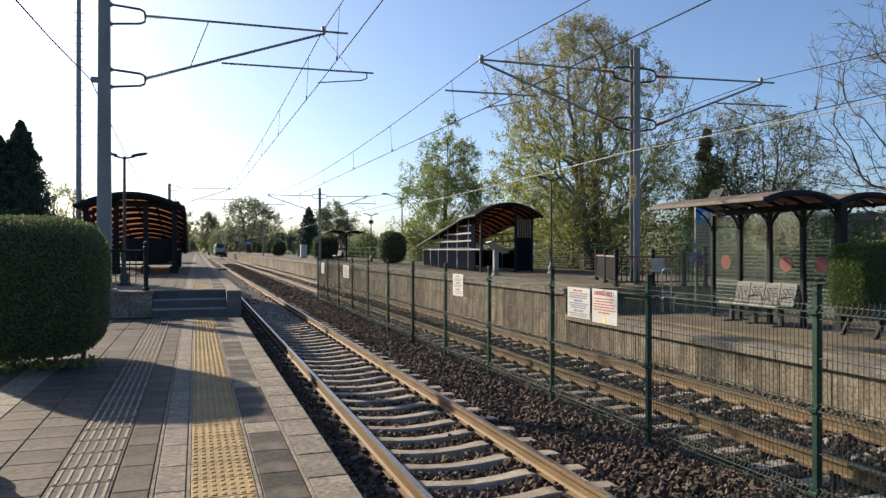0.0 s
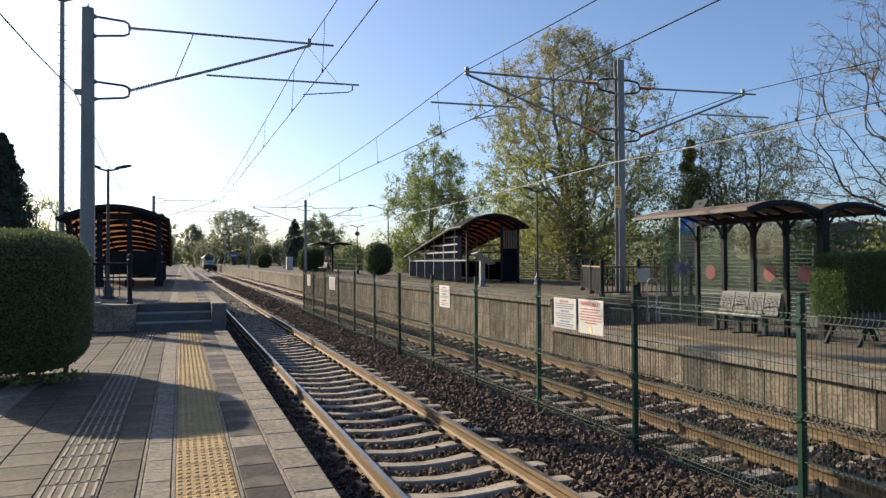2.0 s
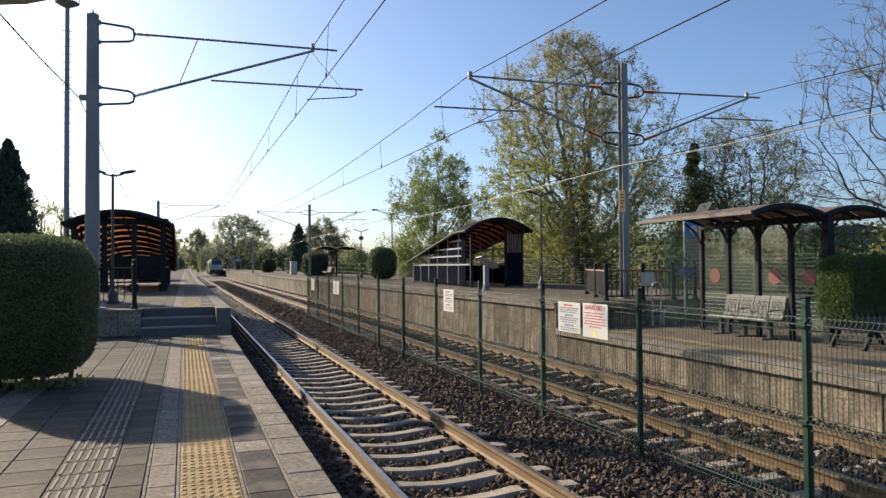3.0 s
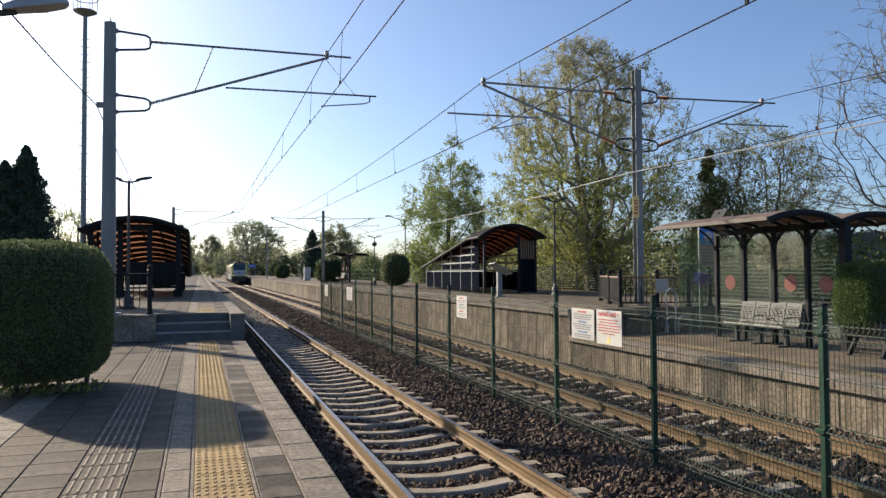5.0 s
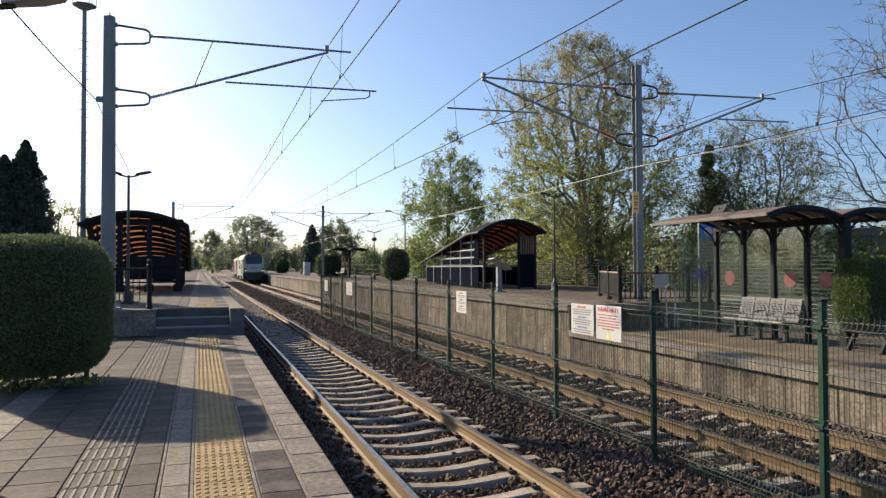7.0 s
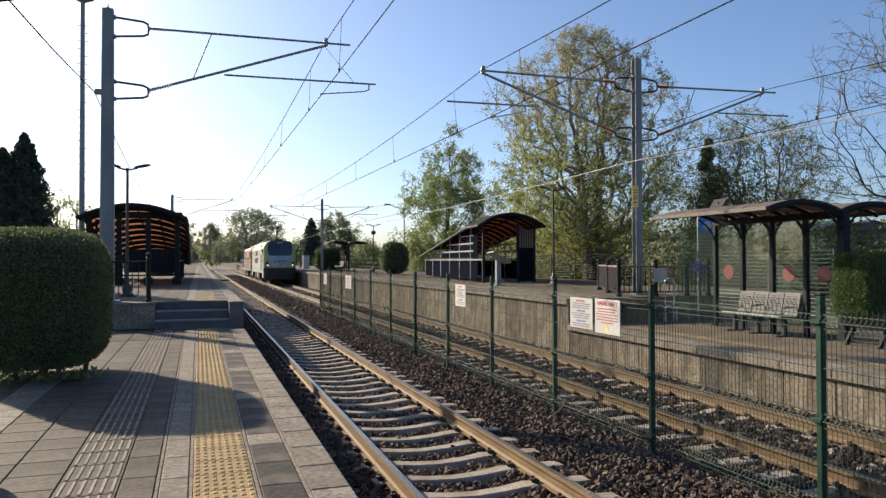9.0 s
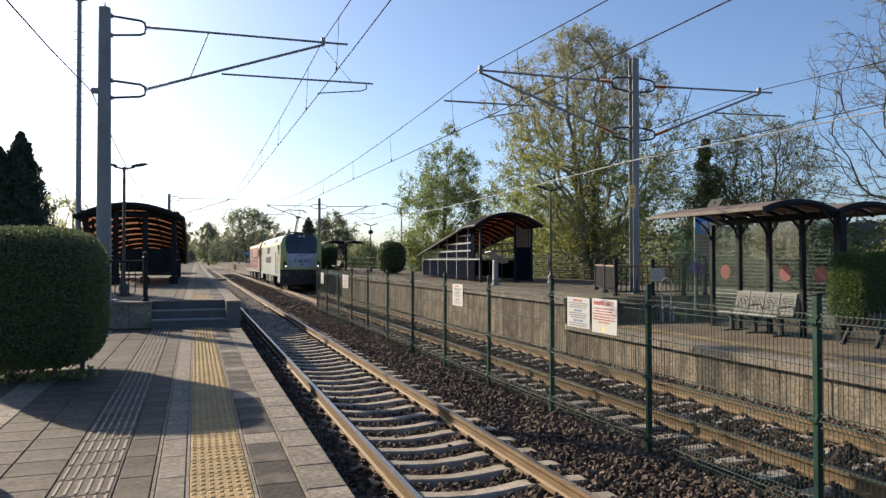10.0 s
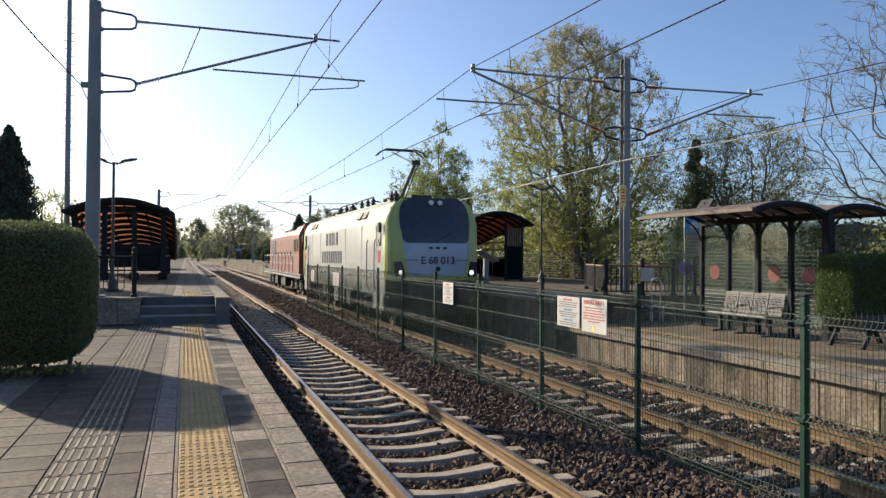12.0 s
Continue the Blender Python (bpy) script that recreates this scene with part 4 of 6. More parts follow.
# ---- stair shelters (barrel roof that falls with the stairs) ----
def stair_shelter(m, label, w, length, z_hi, z_lo, ribs, flat, sheet, rib_r, post_paint, post_r):
    """Origin: the near corner on the track side; x across, y along."""
    root = tagged(empty("stair_shelter", m), label, "shelter", "stair shelters")
    rise = 0.55

    def top(y):
        return z_hi if y < flat else z_hi + (z_lo - z_hi) * (y - flat) / (length - flat)

    def arch(x):
        u = (x - w / 2) / (w / 2 + 0.35)
        return rise * (1 - u * u)
    xs = np.linspace(-0.35, w + 0.35, 13)
    ys = [0.0 - 0.4] + list(np.linspace(0.0, length, ribs))
    for k, (y0, y1) in enumerate(zip(ys, ys[1:])):
        bm = bmesh.new()
        lo = [(x, y0 + 0.04, top(max(y0, 0)) + arch(x)) for x in xs]
        hi = [(x, y1 - 0.04, top(y1) + arch(x)) for x in xs]
        rings(bm, [lo + [(x, y, z + 0.012) for x, y, z in reversed(lo)], hi + [(x, y, z + 0.012) for x, y, z in reversed(hi)]])
        bmesh.ops.recalc_face_normals(bm, faces=bm.faces)
        part("roof_sheet", bm, sheet, root, "translucent orange-brown roof sheet")
    for y in ys:
        part("rib", bar([(x, y, top(max(y, 0)) + arch(x) - rib_r * 0.8) for x in xs], rib_r, 6), BLACKPAINT, root)
    for x in (-0.34, w * 0.25, w * 0.5, w * 0.75, w + 0.34):
        part("purlin", bar([(x, y, top(max(y, 0)) + arch(x) - 0.04) for y in ys], 0.05 if 0 < x < w else rib_r * 0.8, 6), BLACKPAINT, root)
    for x in (0, w):
        for y in np.linspace(0, length, max(4, int(length / 1.7))):
            part("column", bbox(x - post_r, x + post_r, y - post_r, y + post_r, 0, top(y) + arch(x) - 0.05, 0.008), post_paint, root)
        part("mid_rail", bbox(x - 0.03, x + 0.03, 0, length, 0.96, 1.02), GALV, root)
        part("side_panel", bbox(x - 0.015, x + 0.015, flat, length, 0.08, 0.94), DARKPANEL, root, "dark infill panel")
        for z in (1.35, 1.7, 2.05):
            if z < z_hi - 0.3:
                far = flat + (length - flat) * (z_hi - z - 0.15) / (z_hi - z_lo)
                part("side_rail", bbox(x - 0.02, x + 0.02, flat, min(far, length), z, z + 0.07), GALV, root)
    return root


ss1 = stair_shelter(pose(-4.15, 31.9, UP_Z), "black steel stair shelter with translucent brown barrel roof", 3.3, 13.0, 2.75, 0.9, 11, 1.5, STAIRROOF, 0.115, BLACKPAINT, 0.05)
for x in (0, 1.1, 2.2, 3.3):
    part("front_post", bbox(x - 0.10, x + 0.10, -0.08, 0.08, 0, 2.9, 0.01), BLACKPAINT, ss1)
    part("post_foot", bbox(x - 0.17, x + 0.17, -0.17, 0.17, 0, 0.3, 0.02), BLACKPAINT, ss1)
for z in (0.35, 0.7, 1.05):
    part("front_rail", bbox(0, 3.3, -0.03, 0.03, z, z + 0.06), BLACKPAINT, ss1)
part("dark_panel", bbox(1.25, 3.2, 0.3, 0.34, 0.5, 1.45), BLACKPAINT, ss1)
part("front_fascia", bbox(-0.2, 3.5, 0.10, 0.16, 2.72, 2.98), BLACKPAINT, ss1)
ss2 = stair_shelter(pose(11.6, 28.9, UP_Z, 0, 0, -6), "black steel stair shelter with dark panels and barrel roof", 2.3, 12.6, 2.45, 1.22, 16, 1.6, BROWNROOF, 0.07, GALV, 0.032)
for x in (0, 1.55, 2.3):
    part("front_post", bbox(x - 0.05, x + 0.05, -0.05, 0.05, 0, 2.6, 0.01), BLACKPAINT, ss2)
part("front_panel", bbox(1.55, 2.3, -0.02, 0.02, 0.06, 2.3), DARKPANEL, ss2)
part("tall_panel", bbox(-0.02, 0.02, 0.9, 1.6, 0.06, 2.45), DARKPANEL, ss2, "full-height dark side panel")
for k in range(5):
    part("upper_panel", bbox(-0.012, 0.012, 1.7 + k * 1.3, 2.9 + k * 1.3, 1.08, 1.08 + max(0.25, 0.95 - 0.2 * k)), DARKPANEL, ss2, "dark upper infill panel")
for i in range(6):
    part("slat", bbox(1.62 + i * 0.11, 1.69 + i * 0.11, -0.05, -0.025, 1.5, 2.3), BROWNWOOD, ss2)


# ---- waiting shelter ----
def waiting_shelter(m, label):
    root = tagged(empty("waiting_shelter", m), label, "shelter", "waiting shelters")
    L = 3.65
    for x0, x1 in ((-1.78, -0.02), (0.02, 1.78)):
        xs = np.linspace(x0, x1, 11)
        z = [2.56 + 0.17 * (1 - ((x - (x0 + x1) / 2) / ((x1 - x0) / 2)) ** 2) for x in xs]
        ys = np.linspace(0.07, L - 0.03, 6)
        for y0, y1 in zip(ys, ys[1:]):
            bm = bmesh.new()
            lo = [(x, y0 + 0.02, zz) for x, zz in zip(xs, z)]
            hi = [(x, y1 - 0.02, zz) for x, zz in zip(xs, z)]
            rings(bm, [lo + [(a, b, c + 0.015) for a, b, c in reversed(lo)], hi + [(a, b, c + 0.015) for a, b, c in reversed(hi)]])
            bmesh.ops.recalc_face_normals(bm, faces=bm.faces)
            part("roof_sheet", bm, ROOFPLATE, root, "translucent brown roof sheet")
        for y in ys:
            part("rib", bar([(x, y, zz - 0.05) for x, zz in zip(xs, z)], 0.07 if y < 0.1 else 0.04, 6), BLACKPAINT, root)
        edge = x0 if x0 < -1 else x1
        part("eave_beam", bbox(edge - 0.03, edge + 0.03, 0.05, L - 0.01, 2.51, 2.59, 0.01), EAVE, root)
    part("ridge_beam", bbox(-0.06, 0.06, -0.06, L + 0.06, 2.40, 2.53, 0.01), BLACKPAINT, root)
    for i in range(5):
        y = i * L / 4
        w = 0.085 if i == 0 else 0.05
        part("column", bbox(-w, w, y - w, y + w, 0, 2.45, 0.01), BLACKPAINT, root)
        part("foot_plate", bbox(-0.13, 0.13, y - 0.13, y + 0.13, 0, 0.02), DARKSTEEL, root)
        for s in (-1, 1):
            part("brace", bar([(s * 0.04, y, 2.05), (s * 0.10, y, 2.22), (s * 0.24, y, 2.38), (s * 0.5, y, 2.56)], 0.022, 6), BLACKPAINT, root)
            if 0 < i < 4 or (s > 0) == (i == 0):
                part("knee_brace", bar([(0, y + s * 0.05, 2.15), (0, y + s * 0.10, 2.30), (0, y + s * 0.26, 2.42)], 0.016, 6), BLACKPAINT, root)
        if i < 4:
            pane = part("glass_pane", bbox(-0.006, 0.006, y + 0.08, y + L / 4 - 0.08, 0.25, 2.36), GLASS, root, "clear glass pane")
            pane.visible_shadow = False
            if i != 2:
                part("red_disc", disc(y + L / 8, 1.3), REDDISC, pane)
            for k in range(6):
                part("frosted_stripe", bbox(-0.009, -0.007, y + 0.1, y + L / 4 - 0.1, 0.45 + k * 0.085, 0.464 + k * 0.085), FROST, pane)
    return root


def disc(y, z, r=0.17):
    bm = bmesh.new()
    rings(bm, [[(x, y + r * math.cos(a), z + r * math.sin(a)) for a in np.linspace(0, 2 * math.pi, 25)[:-1]] for x in (-0.011, -0.008)])
    bmesh.ops.recalc_face_normals(bm, faces=bm.faces)
    return bm


EAVE = mat("weathered_eave", (0.16, 0.13, 0.105), (0.11, 0.09, 0.07), 0.7)
REDDISC = mat("red_sticker", (0.17, 0.030, 0.022), (0.13, 0.025, 0.02), 0.5, grit=0.1, bump=0)
FROST = mat("frosted_film", (0.2, 0.23, 0.21), None, 0.6, grit=0.05, bump=0)
ws = waiting_shelter(pose(11.8, 10.75, 0), "dark steel waiting shelter with twin brown barrel roofs and glass")
copy_thing(ws, pose(13.1, 66, UP_Z))
end = part("end_glass", bbox(-1.1, -0.1, 3.64, 3.652, 0.25, 2.36), GLASS, ws, "clear glass end pane")
end.visible_shadow = False
solar = tagged(empty("solar_panel", pose(11.5, 13.95, 2.74)), "small tilted solar panel on the shelter roof", "solar panel")
bm = bbox(-0.16, 0.16, -0.22, 0.22, -0.012, 0.012, 0.004)
bm.transform(pose(0, 0, 0.14, 0, -55, 0))
part("panel", bm, BLACKPAINT, solar)
part("bracket", bar([(0, 0, -0.1), (0, 0, 0.2)], 0.02, 6), GALV, solar)

pole_sign = tagged(empty("information_board", pose(12.5, 15.6, 0)), "information board with a blue head and a brown text panel", "sign")
for x in (-0.26, 0.26):
    part("leg", bbox(x - 0.025, x + 0.025, -0.025, 0.025, 0, 2.7, 0.004), GALV, pole_sign)
part("blue_head", bbox(-0.26, 0.26, -0.03, 0.0, 2.25, 2.7, 0.005), BLUEP, pole_sign)
part("text_panel", bbox(-0.26, 0.26, -0.03, 0.0, 1.69, 2.24, 0.005), mat("brown_board", (0.55, 0.29, 0.24), None, 0.6, grit=0.1), pole_sign)
for k in range(5):
    part("writing", bbox(-0.22, 0.22, -0.034, -0.03, 1.77 + k * 0.085, 1.80 + k * 0.085), GREYP, pole_sign)
part("emblem", prism([(0.13 * math.cos(a), 2.47 + 0.12 * math.sin(a)) for a in np.linspace(0, 2 * math.pi, 17)[:-1]], "y", -0.036, -0.031), WHITEP, pole_sign)


def bench(m, label):
    """A row of four perforated metal seats; they face -x."""
    root = tagged(empty("platform_bench", m), label, "bench", "platform benches")
    part("beam", bbox(-0.03, 0.03, -0.88, 0.88, 0.36, 0.42, 0.01), DARKSTEEL, root)
    for y in (-0.72, 0.0, 0.72):
        part("leg", bbox(-0.05, 0.05, y - 0.04, y + 0.04, 0, 0.37, 0.012), DARKSTEEL, root)
        part("foot", bbox(-0.25, 0.22, y - 0.04, y + 0.04, 0, 0.03, 0.008), DARKSTEEL, root)
    for k in range(4):
        y0 = -0.88 + k * 0.44 + 0.013
        y1 = y0 + 0.414
        prof = [(-0.27, 0.40), (-0.25, 0.44), (-0.05, 0.42), (0.14, 0.415), (0.19, 0.44)]
        bm = bmesh.new()
        rings(bm, [[(x, y, z) for x, z in prof] + [(x, y, z - 0.012) for x, z in reversed(prof)] for y in (y0, y1)])
        bmesh.ops.recalc_face_normals(bm, faces=bm.faces)
        part("seat", bm, STAINLESS, root)

        def slab(u0, u1, za, zb, name):
            back = bmesh.new()
            fa, fb = 0.19 + (za - 0.44) * 0.22, 0.19 + (zb - 0.44) * 0.22
            rings(back, [[(fa, u0, za), (fa, u1, za), (fa + 0.012, u1, za), (fa + 0.012, u0, za)], [(fb, u0, zb), (fb, u1, zb), (fb + 0.012, u1, zb), (fb + 0.012, u0, zb)]])
            bmesh.ops.recalc_face_normals(back, faces=back.faces)
            part(name, back, STAINLESS, root)
        slab(y0, y1, 0.44, 0.55, "back_panel")
        slab(y0, y1, 0.82, 0.88, "top_rail")
        for z in (0.562, 0.615, 0.668, 0.721, 0.774):
            slab(y0 + 0.05, y1 - 0.05, z, z + 0.036, "back_slat")
        slab(y0, y0 + 0.06, 0.55, 0.82, "back_post")
        slab(y1 - 0.06, y1, 0.55, 0.82, "back_post")
        slab((y0 + y1) / 2 - 0.03, (y0 + y1) / 2 + 0.03, 0.55, 0.82, "back_post")
    for y in (-0.88, 0.0, 0.88):
        part("armrest", bar([(-0.2, y, 0.42), (-0.2, y, 0.6), (0.15, y, 0.62), (0.2, y, 0.5)], 0.014, 6), STAINLESS, root)
    return root


b1 = bench(pose(11.45, 12.62, 0), "row of four perforated stainless steel seats")
copy_thing(b1, pose(12.6, 68, UP_Z))

cabinet = tagged(empty("utility_cabinet", pose(12.0, 86, UP_Z)), "white utility cabinet on the far platform", "cabinet")
part("body", bbox(-0.36, 0.36, -0.3, 0.3, 0.08, 1.55, 0.02), WHITEP, cabinet)
part("plinth", bbox(-0.42, 0.42, -0.36, 0.36, 0, 0.08), CONC, cabinet)
part("door", bbox(-0.32, 0.32, -0.32, -0.3, 0.15, 1.48, 0.005), WHITEP, cabinet)

# back fence of the far platform
bf = tagged(empty("back_fence"), "green-grey bar fence behind the far platform", "fence")
bp_me = mesh_from("fence_post", bbox(-0.03, 0.03, -0.03, 0.03, 0, 1.3, 0.005), BACKFENCE)
br_me = mesh_from("fence_rail", bbox(-0.008, 0.008, 0, 2.5, -0.013, 0.013), BACKFENCE)
for k in range(44):
    y = -4 + 2.5 * k
    z0 = 0 if y < 16 else UP_Z
    share("fence_post", bp_me, bf, Matrix.Translation((17.2, y, z0)))
    for z in (0.15, 0.27, 0.39, 0.51, 0.63, 0.75, 0.87, 0.99, 1.11, 1.23) if k < 30 else (0.3, 0.75, 1.2):
        share("fence_rail", br_me, bf, Matrix.Translation((17.2, y, z0 + z)))

street = tagged(empty("street_lamp", pose(20.0, 71.6, -0.95)), "tall grey double-arm street lamp behind the platform", "street lamp")
part("pole", bar([(0, 0, 0), (0, 0, 7.8)], 0.09, 8, 0.06), GALV, street)
for s in (-1, 1):
    part("arm", bar([(0, 0, 7.7), (s * 1.6, 0, 8.2)], 0.04, 6), GALV, street)
    part("lamp_head", bbox(min(s * 1.5, s * 2.1), max(s * 1.5, s * 2.1), -0.12, 0.12, 8.16, 8.3, 0.03), GALV, street)
name_sign = tagged(empty("station_sign", pose(10.3, 155, UP_Z)), "blue station sign on two posts, far down the platform", "sign")
part("plate", bbox(-0.65, 0.65, -0.04, 0.0, 2.0, 2.65, 0.01), BLUEP, name_sign)
part("writing", bbox(-0.5, 0.5, -0.045, -0.04, 2.25, 2.4), WHITEP, name_sign)
for x in (-0.6, 0.6):
    part("post", bbox(x - 0.04, x + 0.04, -0.03, 0.03, 0, 2.7), GALV, name_sign)

hall = tagged(empty("long_building", pose(41, 46, -0.95)), "long low grey-green building behind the trees", "building")
part("wall", bbox(0, 9, -7, 17, 0, 4.6), HALLWALL, hall)
part("roof", prism([(-0.4, 4.6), (9.4, 4.6), (9.4, 4.75), (4.5, 5.25), (-0.4, 4.75)], "y", -7.4, 17.4), DARKSTEEL, hall)
for k in range(6):
    pane = part("window", bbox(-0.03, 0.0, -5.8 + 4 * k, -3.6 + 4 * k, 1.7, 3.3), SMOKED, hall)
    part("window_frame", bbox(-0.06, -0.03, -5.86 + 4 * k, -3.54 + 4 * k, 1.62, 1.7), GALV, pane)

flowers = tagged(empty("flower_bunch", pose(12.22, 15.5, 0)), "bunch of blue flowers and dry twigs on a thin post", "flowers")
part("post", bar([(0, 0, 0), (0, 0, 1.6)], 0.02, 6), DARKSTEEL, flowers)
bl = rng.normal(0, 1, (260, 3)) * np.array([0.1, 0.08, 0.11]) + np.array([0, 0, 1.38])
new("blossom", leaf_cloud("blossom", bl, 0.06, FLOWER)).parent = flowers
for k in range(6):
    part("twig", bar([(0, 0, 1.45), (0.12 * math.cos(k * 2.1), 0.05, 1.65 + 0.03 * k), (0.16 * math.cos(k * 2.1), 0.05, 1.8 + 0.03 * k)], 0.008, 5), PALEBARK, flowers)


# ---- plants ----
def hedge(label, m, sx, sy, z0, z1, n, size, corner=0.35, stems=True, material=None, thing="clipped_hedge", rot=0.0):
    """A clipped hedge: rounded block with a leafy skin; half sizes sx, sy."""
    root = tagged(empty(thing, m), label, "hedge", "clipped hedges")
    h = (z1 - z0) / 2
    zc = (z0 + z1) / 2
    half = np.array([sx, sy, h])

    def skin(d, grow):
        # a rounded box through a superellipsoid
        e = 2 / corner
        r = (np.abs(d / half) ** e).sum(-1) ** (-1 / e)
        return d * r[:, None] * grow
    k = np.arange(1600) + 0.5
    ph, th = np.arccos(1 - 2 * k / 1600), np.pi * (1 + 5 ** 0.5) * k
    nu, nv = 40, 20
    loops = []
    for j in range(nv + 1):
        a = math.pi * (0.02 + 0.96 * j / nv) - math.pi / 2
        lp = []
        for i in range(nu):
            b = 2 * math.pi * i / nu
            d = np.array([[math.cos(a) * math.cos(b) * sx, math.cos(a) * math.sin(b) * sy, math.sin(a) * h]])
            p = skin(d, 0.93)[0]
            q = p * (1 + 0.05 * noise.noise(Vector(p) * 2.2 + m.translation))
            lp.append((q[0], q[1], q[2] + zc))
        loops.append(lp)
    bm = bmesh.new()
    rings(bm, loops)
    bmesh.ops.recalc_face_normals(bm, faces=bm.faces)
    # core block coloured as the shade behind the leafy skin
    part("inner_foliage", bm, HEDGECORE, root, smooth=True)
    d = rng.normal(size=(n, 3)) * half
    p = skin(d, 1.0) * rng.uniform(0.93, 1.02, (n, 1))
    wob = np.array([1 + 0.05 * noise.noise(Vector(q) * 2.2 + m.translation) for q in p])
    p = p * wob[:, None]
    p[:, 2] += zc
    crown = new("leaves", leaf_cloud("leaves", p, size, material or LEAF_HEDGE))
    crown.parent = root
    if stems:
        for i in range(5):
            x, y = sx * 0.6 * (i / 2 - 1), sy * 0.3 * (-1) ** i
            part("stem", bar([(x, y, 0), (x + 0.05, y, z0 + 0.3)], 0.035, 6), BARK, root)
    return root


def tubes_mesh(name, segs, material, n=5):
    """Tapered limbs out of arrays of start, end, radii."""
    a, b, r0, r1 = (np.array([s[i] for s in segs], float) for i in range(4))
    d = b - a
    d /= np.linalg.norm(d, axis=1)[:, None] + 1e-9
    ref = np.where(np.abs(d[:, 2:3]) < 0.9, [[0, 0, 1.0]], [[0, 1.0, 0]])
    s = np.cross(d, ref)
    s /= np.linalg.norm(s, axis=1)[:, None]
    u = np.cross(s, d)
    ang = 2 * np.pi * np.arange(n) / n
    ring = np.cos(ang)[None, :, None] * s[:, None] + np.sin(ang)[None, :, None] * u[:, None]
    v = np.concatenate([a[:, None] + ring * r0[:, None, None], b[:, None] + ring * r1[:, None, None]], 1)
    i = np.arange(n)
    q = np.stack([i, (i + 1) % n, n + (i + 1) % n, n + i], -1)
    f = q[None] + (2 * n * np.arange(len(segs)))[:, None, None]
    return raw(name, v.reshape(-1, 3), f.reshape(-1, 4), material, True)


def grown_tree(label, x, y, z, height, outline, radius, tips, leaves, size, tones, bark=BARK, seed=1, stems=1, top=(0, 0), squash=0.75, ivy=0.0, gap=-0.12, fan=0.3, trunk_r=None, tuft=0.32, alpha=0.35):
    """A tree whose limbs reach out, from the trunks, to points spread through the crown.

    outline: (share of height, share of radius) from the crown's foot to its top; top: how far the crown's head leans;
    tones: (share of height up to which it holds, leaf material); limbs thicken with the number of twigs they carry."""
    g = np.random.default_rng(seed)
    root = tagged(empty("tree", Matrix.Translation((x, y, z))), label, "tree", "trees along the line")
    hs, rs = [o[0] for o in outline], [o[1] for o in outline]
    aims = []
    while len(aims) < tips:
        h = g.uniform(hs[0], hs[-1])
        r = radius * float(np.interp(h, hs, rs))
        if g.random() > (r / radius) ** 1.3 + 0.04:
            continue
        a = g.uniform(0, 2 * np.pi)
        r *= 1 + 0.16 * math.sin(3 * a + 7 * h + seed) + 0.12 * math.sin(5 * a - 13 * h)
        q = r * g.uniform(0.08, 1.0) ** 0.55
        lean = (h - hs[0]) / (hs[-1] - hs[0])
        p = Vector((q * math.cos(a) + top[0] * lean, q * math.sin(a) * squash + top[1] * lean, h * height))
        if noise.noise(p * (2.6 / radius) + Vector((seed, 0, 0))) < gap:
            continue
        aims.append(p)
    P, parent, length = [], [], []

    def add(p, par):
        P.append(np.array(p, float))
        parent.append(par)
        length.append(0.0 if par < 0 else length[par] + float(np.linalg.norm(P[-1] - P[par])))
        return len(P) - 1
    for k in range(stems):
        a = 2 * math.pi * (k + 0.35) / stems
        foot = np.array([math.cos(a), math.sin(a), 0]) * (0.28 if stems > 1 else 0)
        head = np.array([math.cos(a) * radius * fan * (stems > 1) + top[0], math.sin(a) * radius * fan * squash * (stems > 1) + top[1], height * g.uniform(0.72, 0.9)])
        last = add(foot, -1)
        for i in range(1, 15):
            u = i / 14
            bow = foot + (head - foot) * np.array([u ** 1.4, u ** 1.4, u]) + g.normal(0, 0.018 * radius, 3) * u
            last = add(bow, last)
    aims.sort(key=lambda p: math.hypot(p.x - top[0] * p.z / height, p.y) + 0.25 * abs(p.z - height * 0.5))
    ends = []
    buf = np.zeros((len(P) + 4 * tips, 3))
    far = np.zeros(len(buf))
    buf[:len(P)], far[:len(P)] = np.array(P), length
    for p in aims:
        n = len(P)
        q = np.array(p)
        d = buf[:n] - q
        # limbs rise: joining from below costs less than from above
        cost = np.sqrt((d ** 2).sum(1)) + alpha * far[:n] + 0.8 * np.maximum(d[:, 2], 0)
        k = int(np.argmin(cost))
        span = q - P[k]
        run = float(np.linalg.norm(span))
        way = P[k] - P[parent[k]] if parent[k] >= 0 else np.array([0, 0, 1.0])
        way = way / (np.linalg.norm(way) + 1e-9)
        mid = P[k] + way * run * 0.3 + span * 0.2
        last = k
        for u in (0.3, 0.65, 1.0):
            b = P[k] * (1 - u) ** 2 + mid * 2 * u * (1 - u) + q * u * u + g.normal(0, 0.03 * run, 3) * (u < 1)
            last = add(b, last)
            buf[last], far[last] = P[last], length[last]
        ends.append(last)
    load = np.zeros(len(P))
    load[ends] = 1
    for i in range(len(P) - 1, -1, -1):
        if parent[i] >= 0:
            load[parent[i]] += load[i]
    thick = (trunk_r or height * 0.014) / math.sqrt(load.max())
    rad = np.maximum(thick * np.sqrt(np.maximum(load, 0.5)), max(size * 0.05, 0.007))
    segs = [(P[parent[i]], P[i], max(rad[i], min(rad[parent[i]], rad[i] * 1.25)), rad[i]) for i in range(len(P)) if parent[i] >= 0]
    # twigs round every tip
    twigs = []
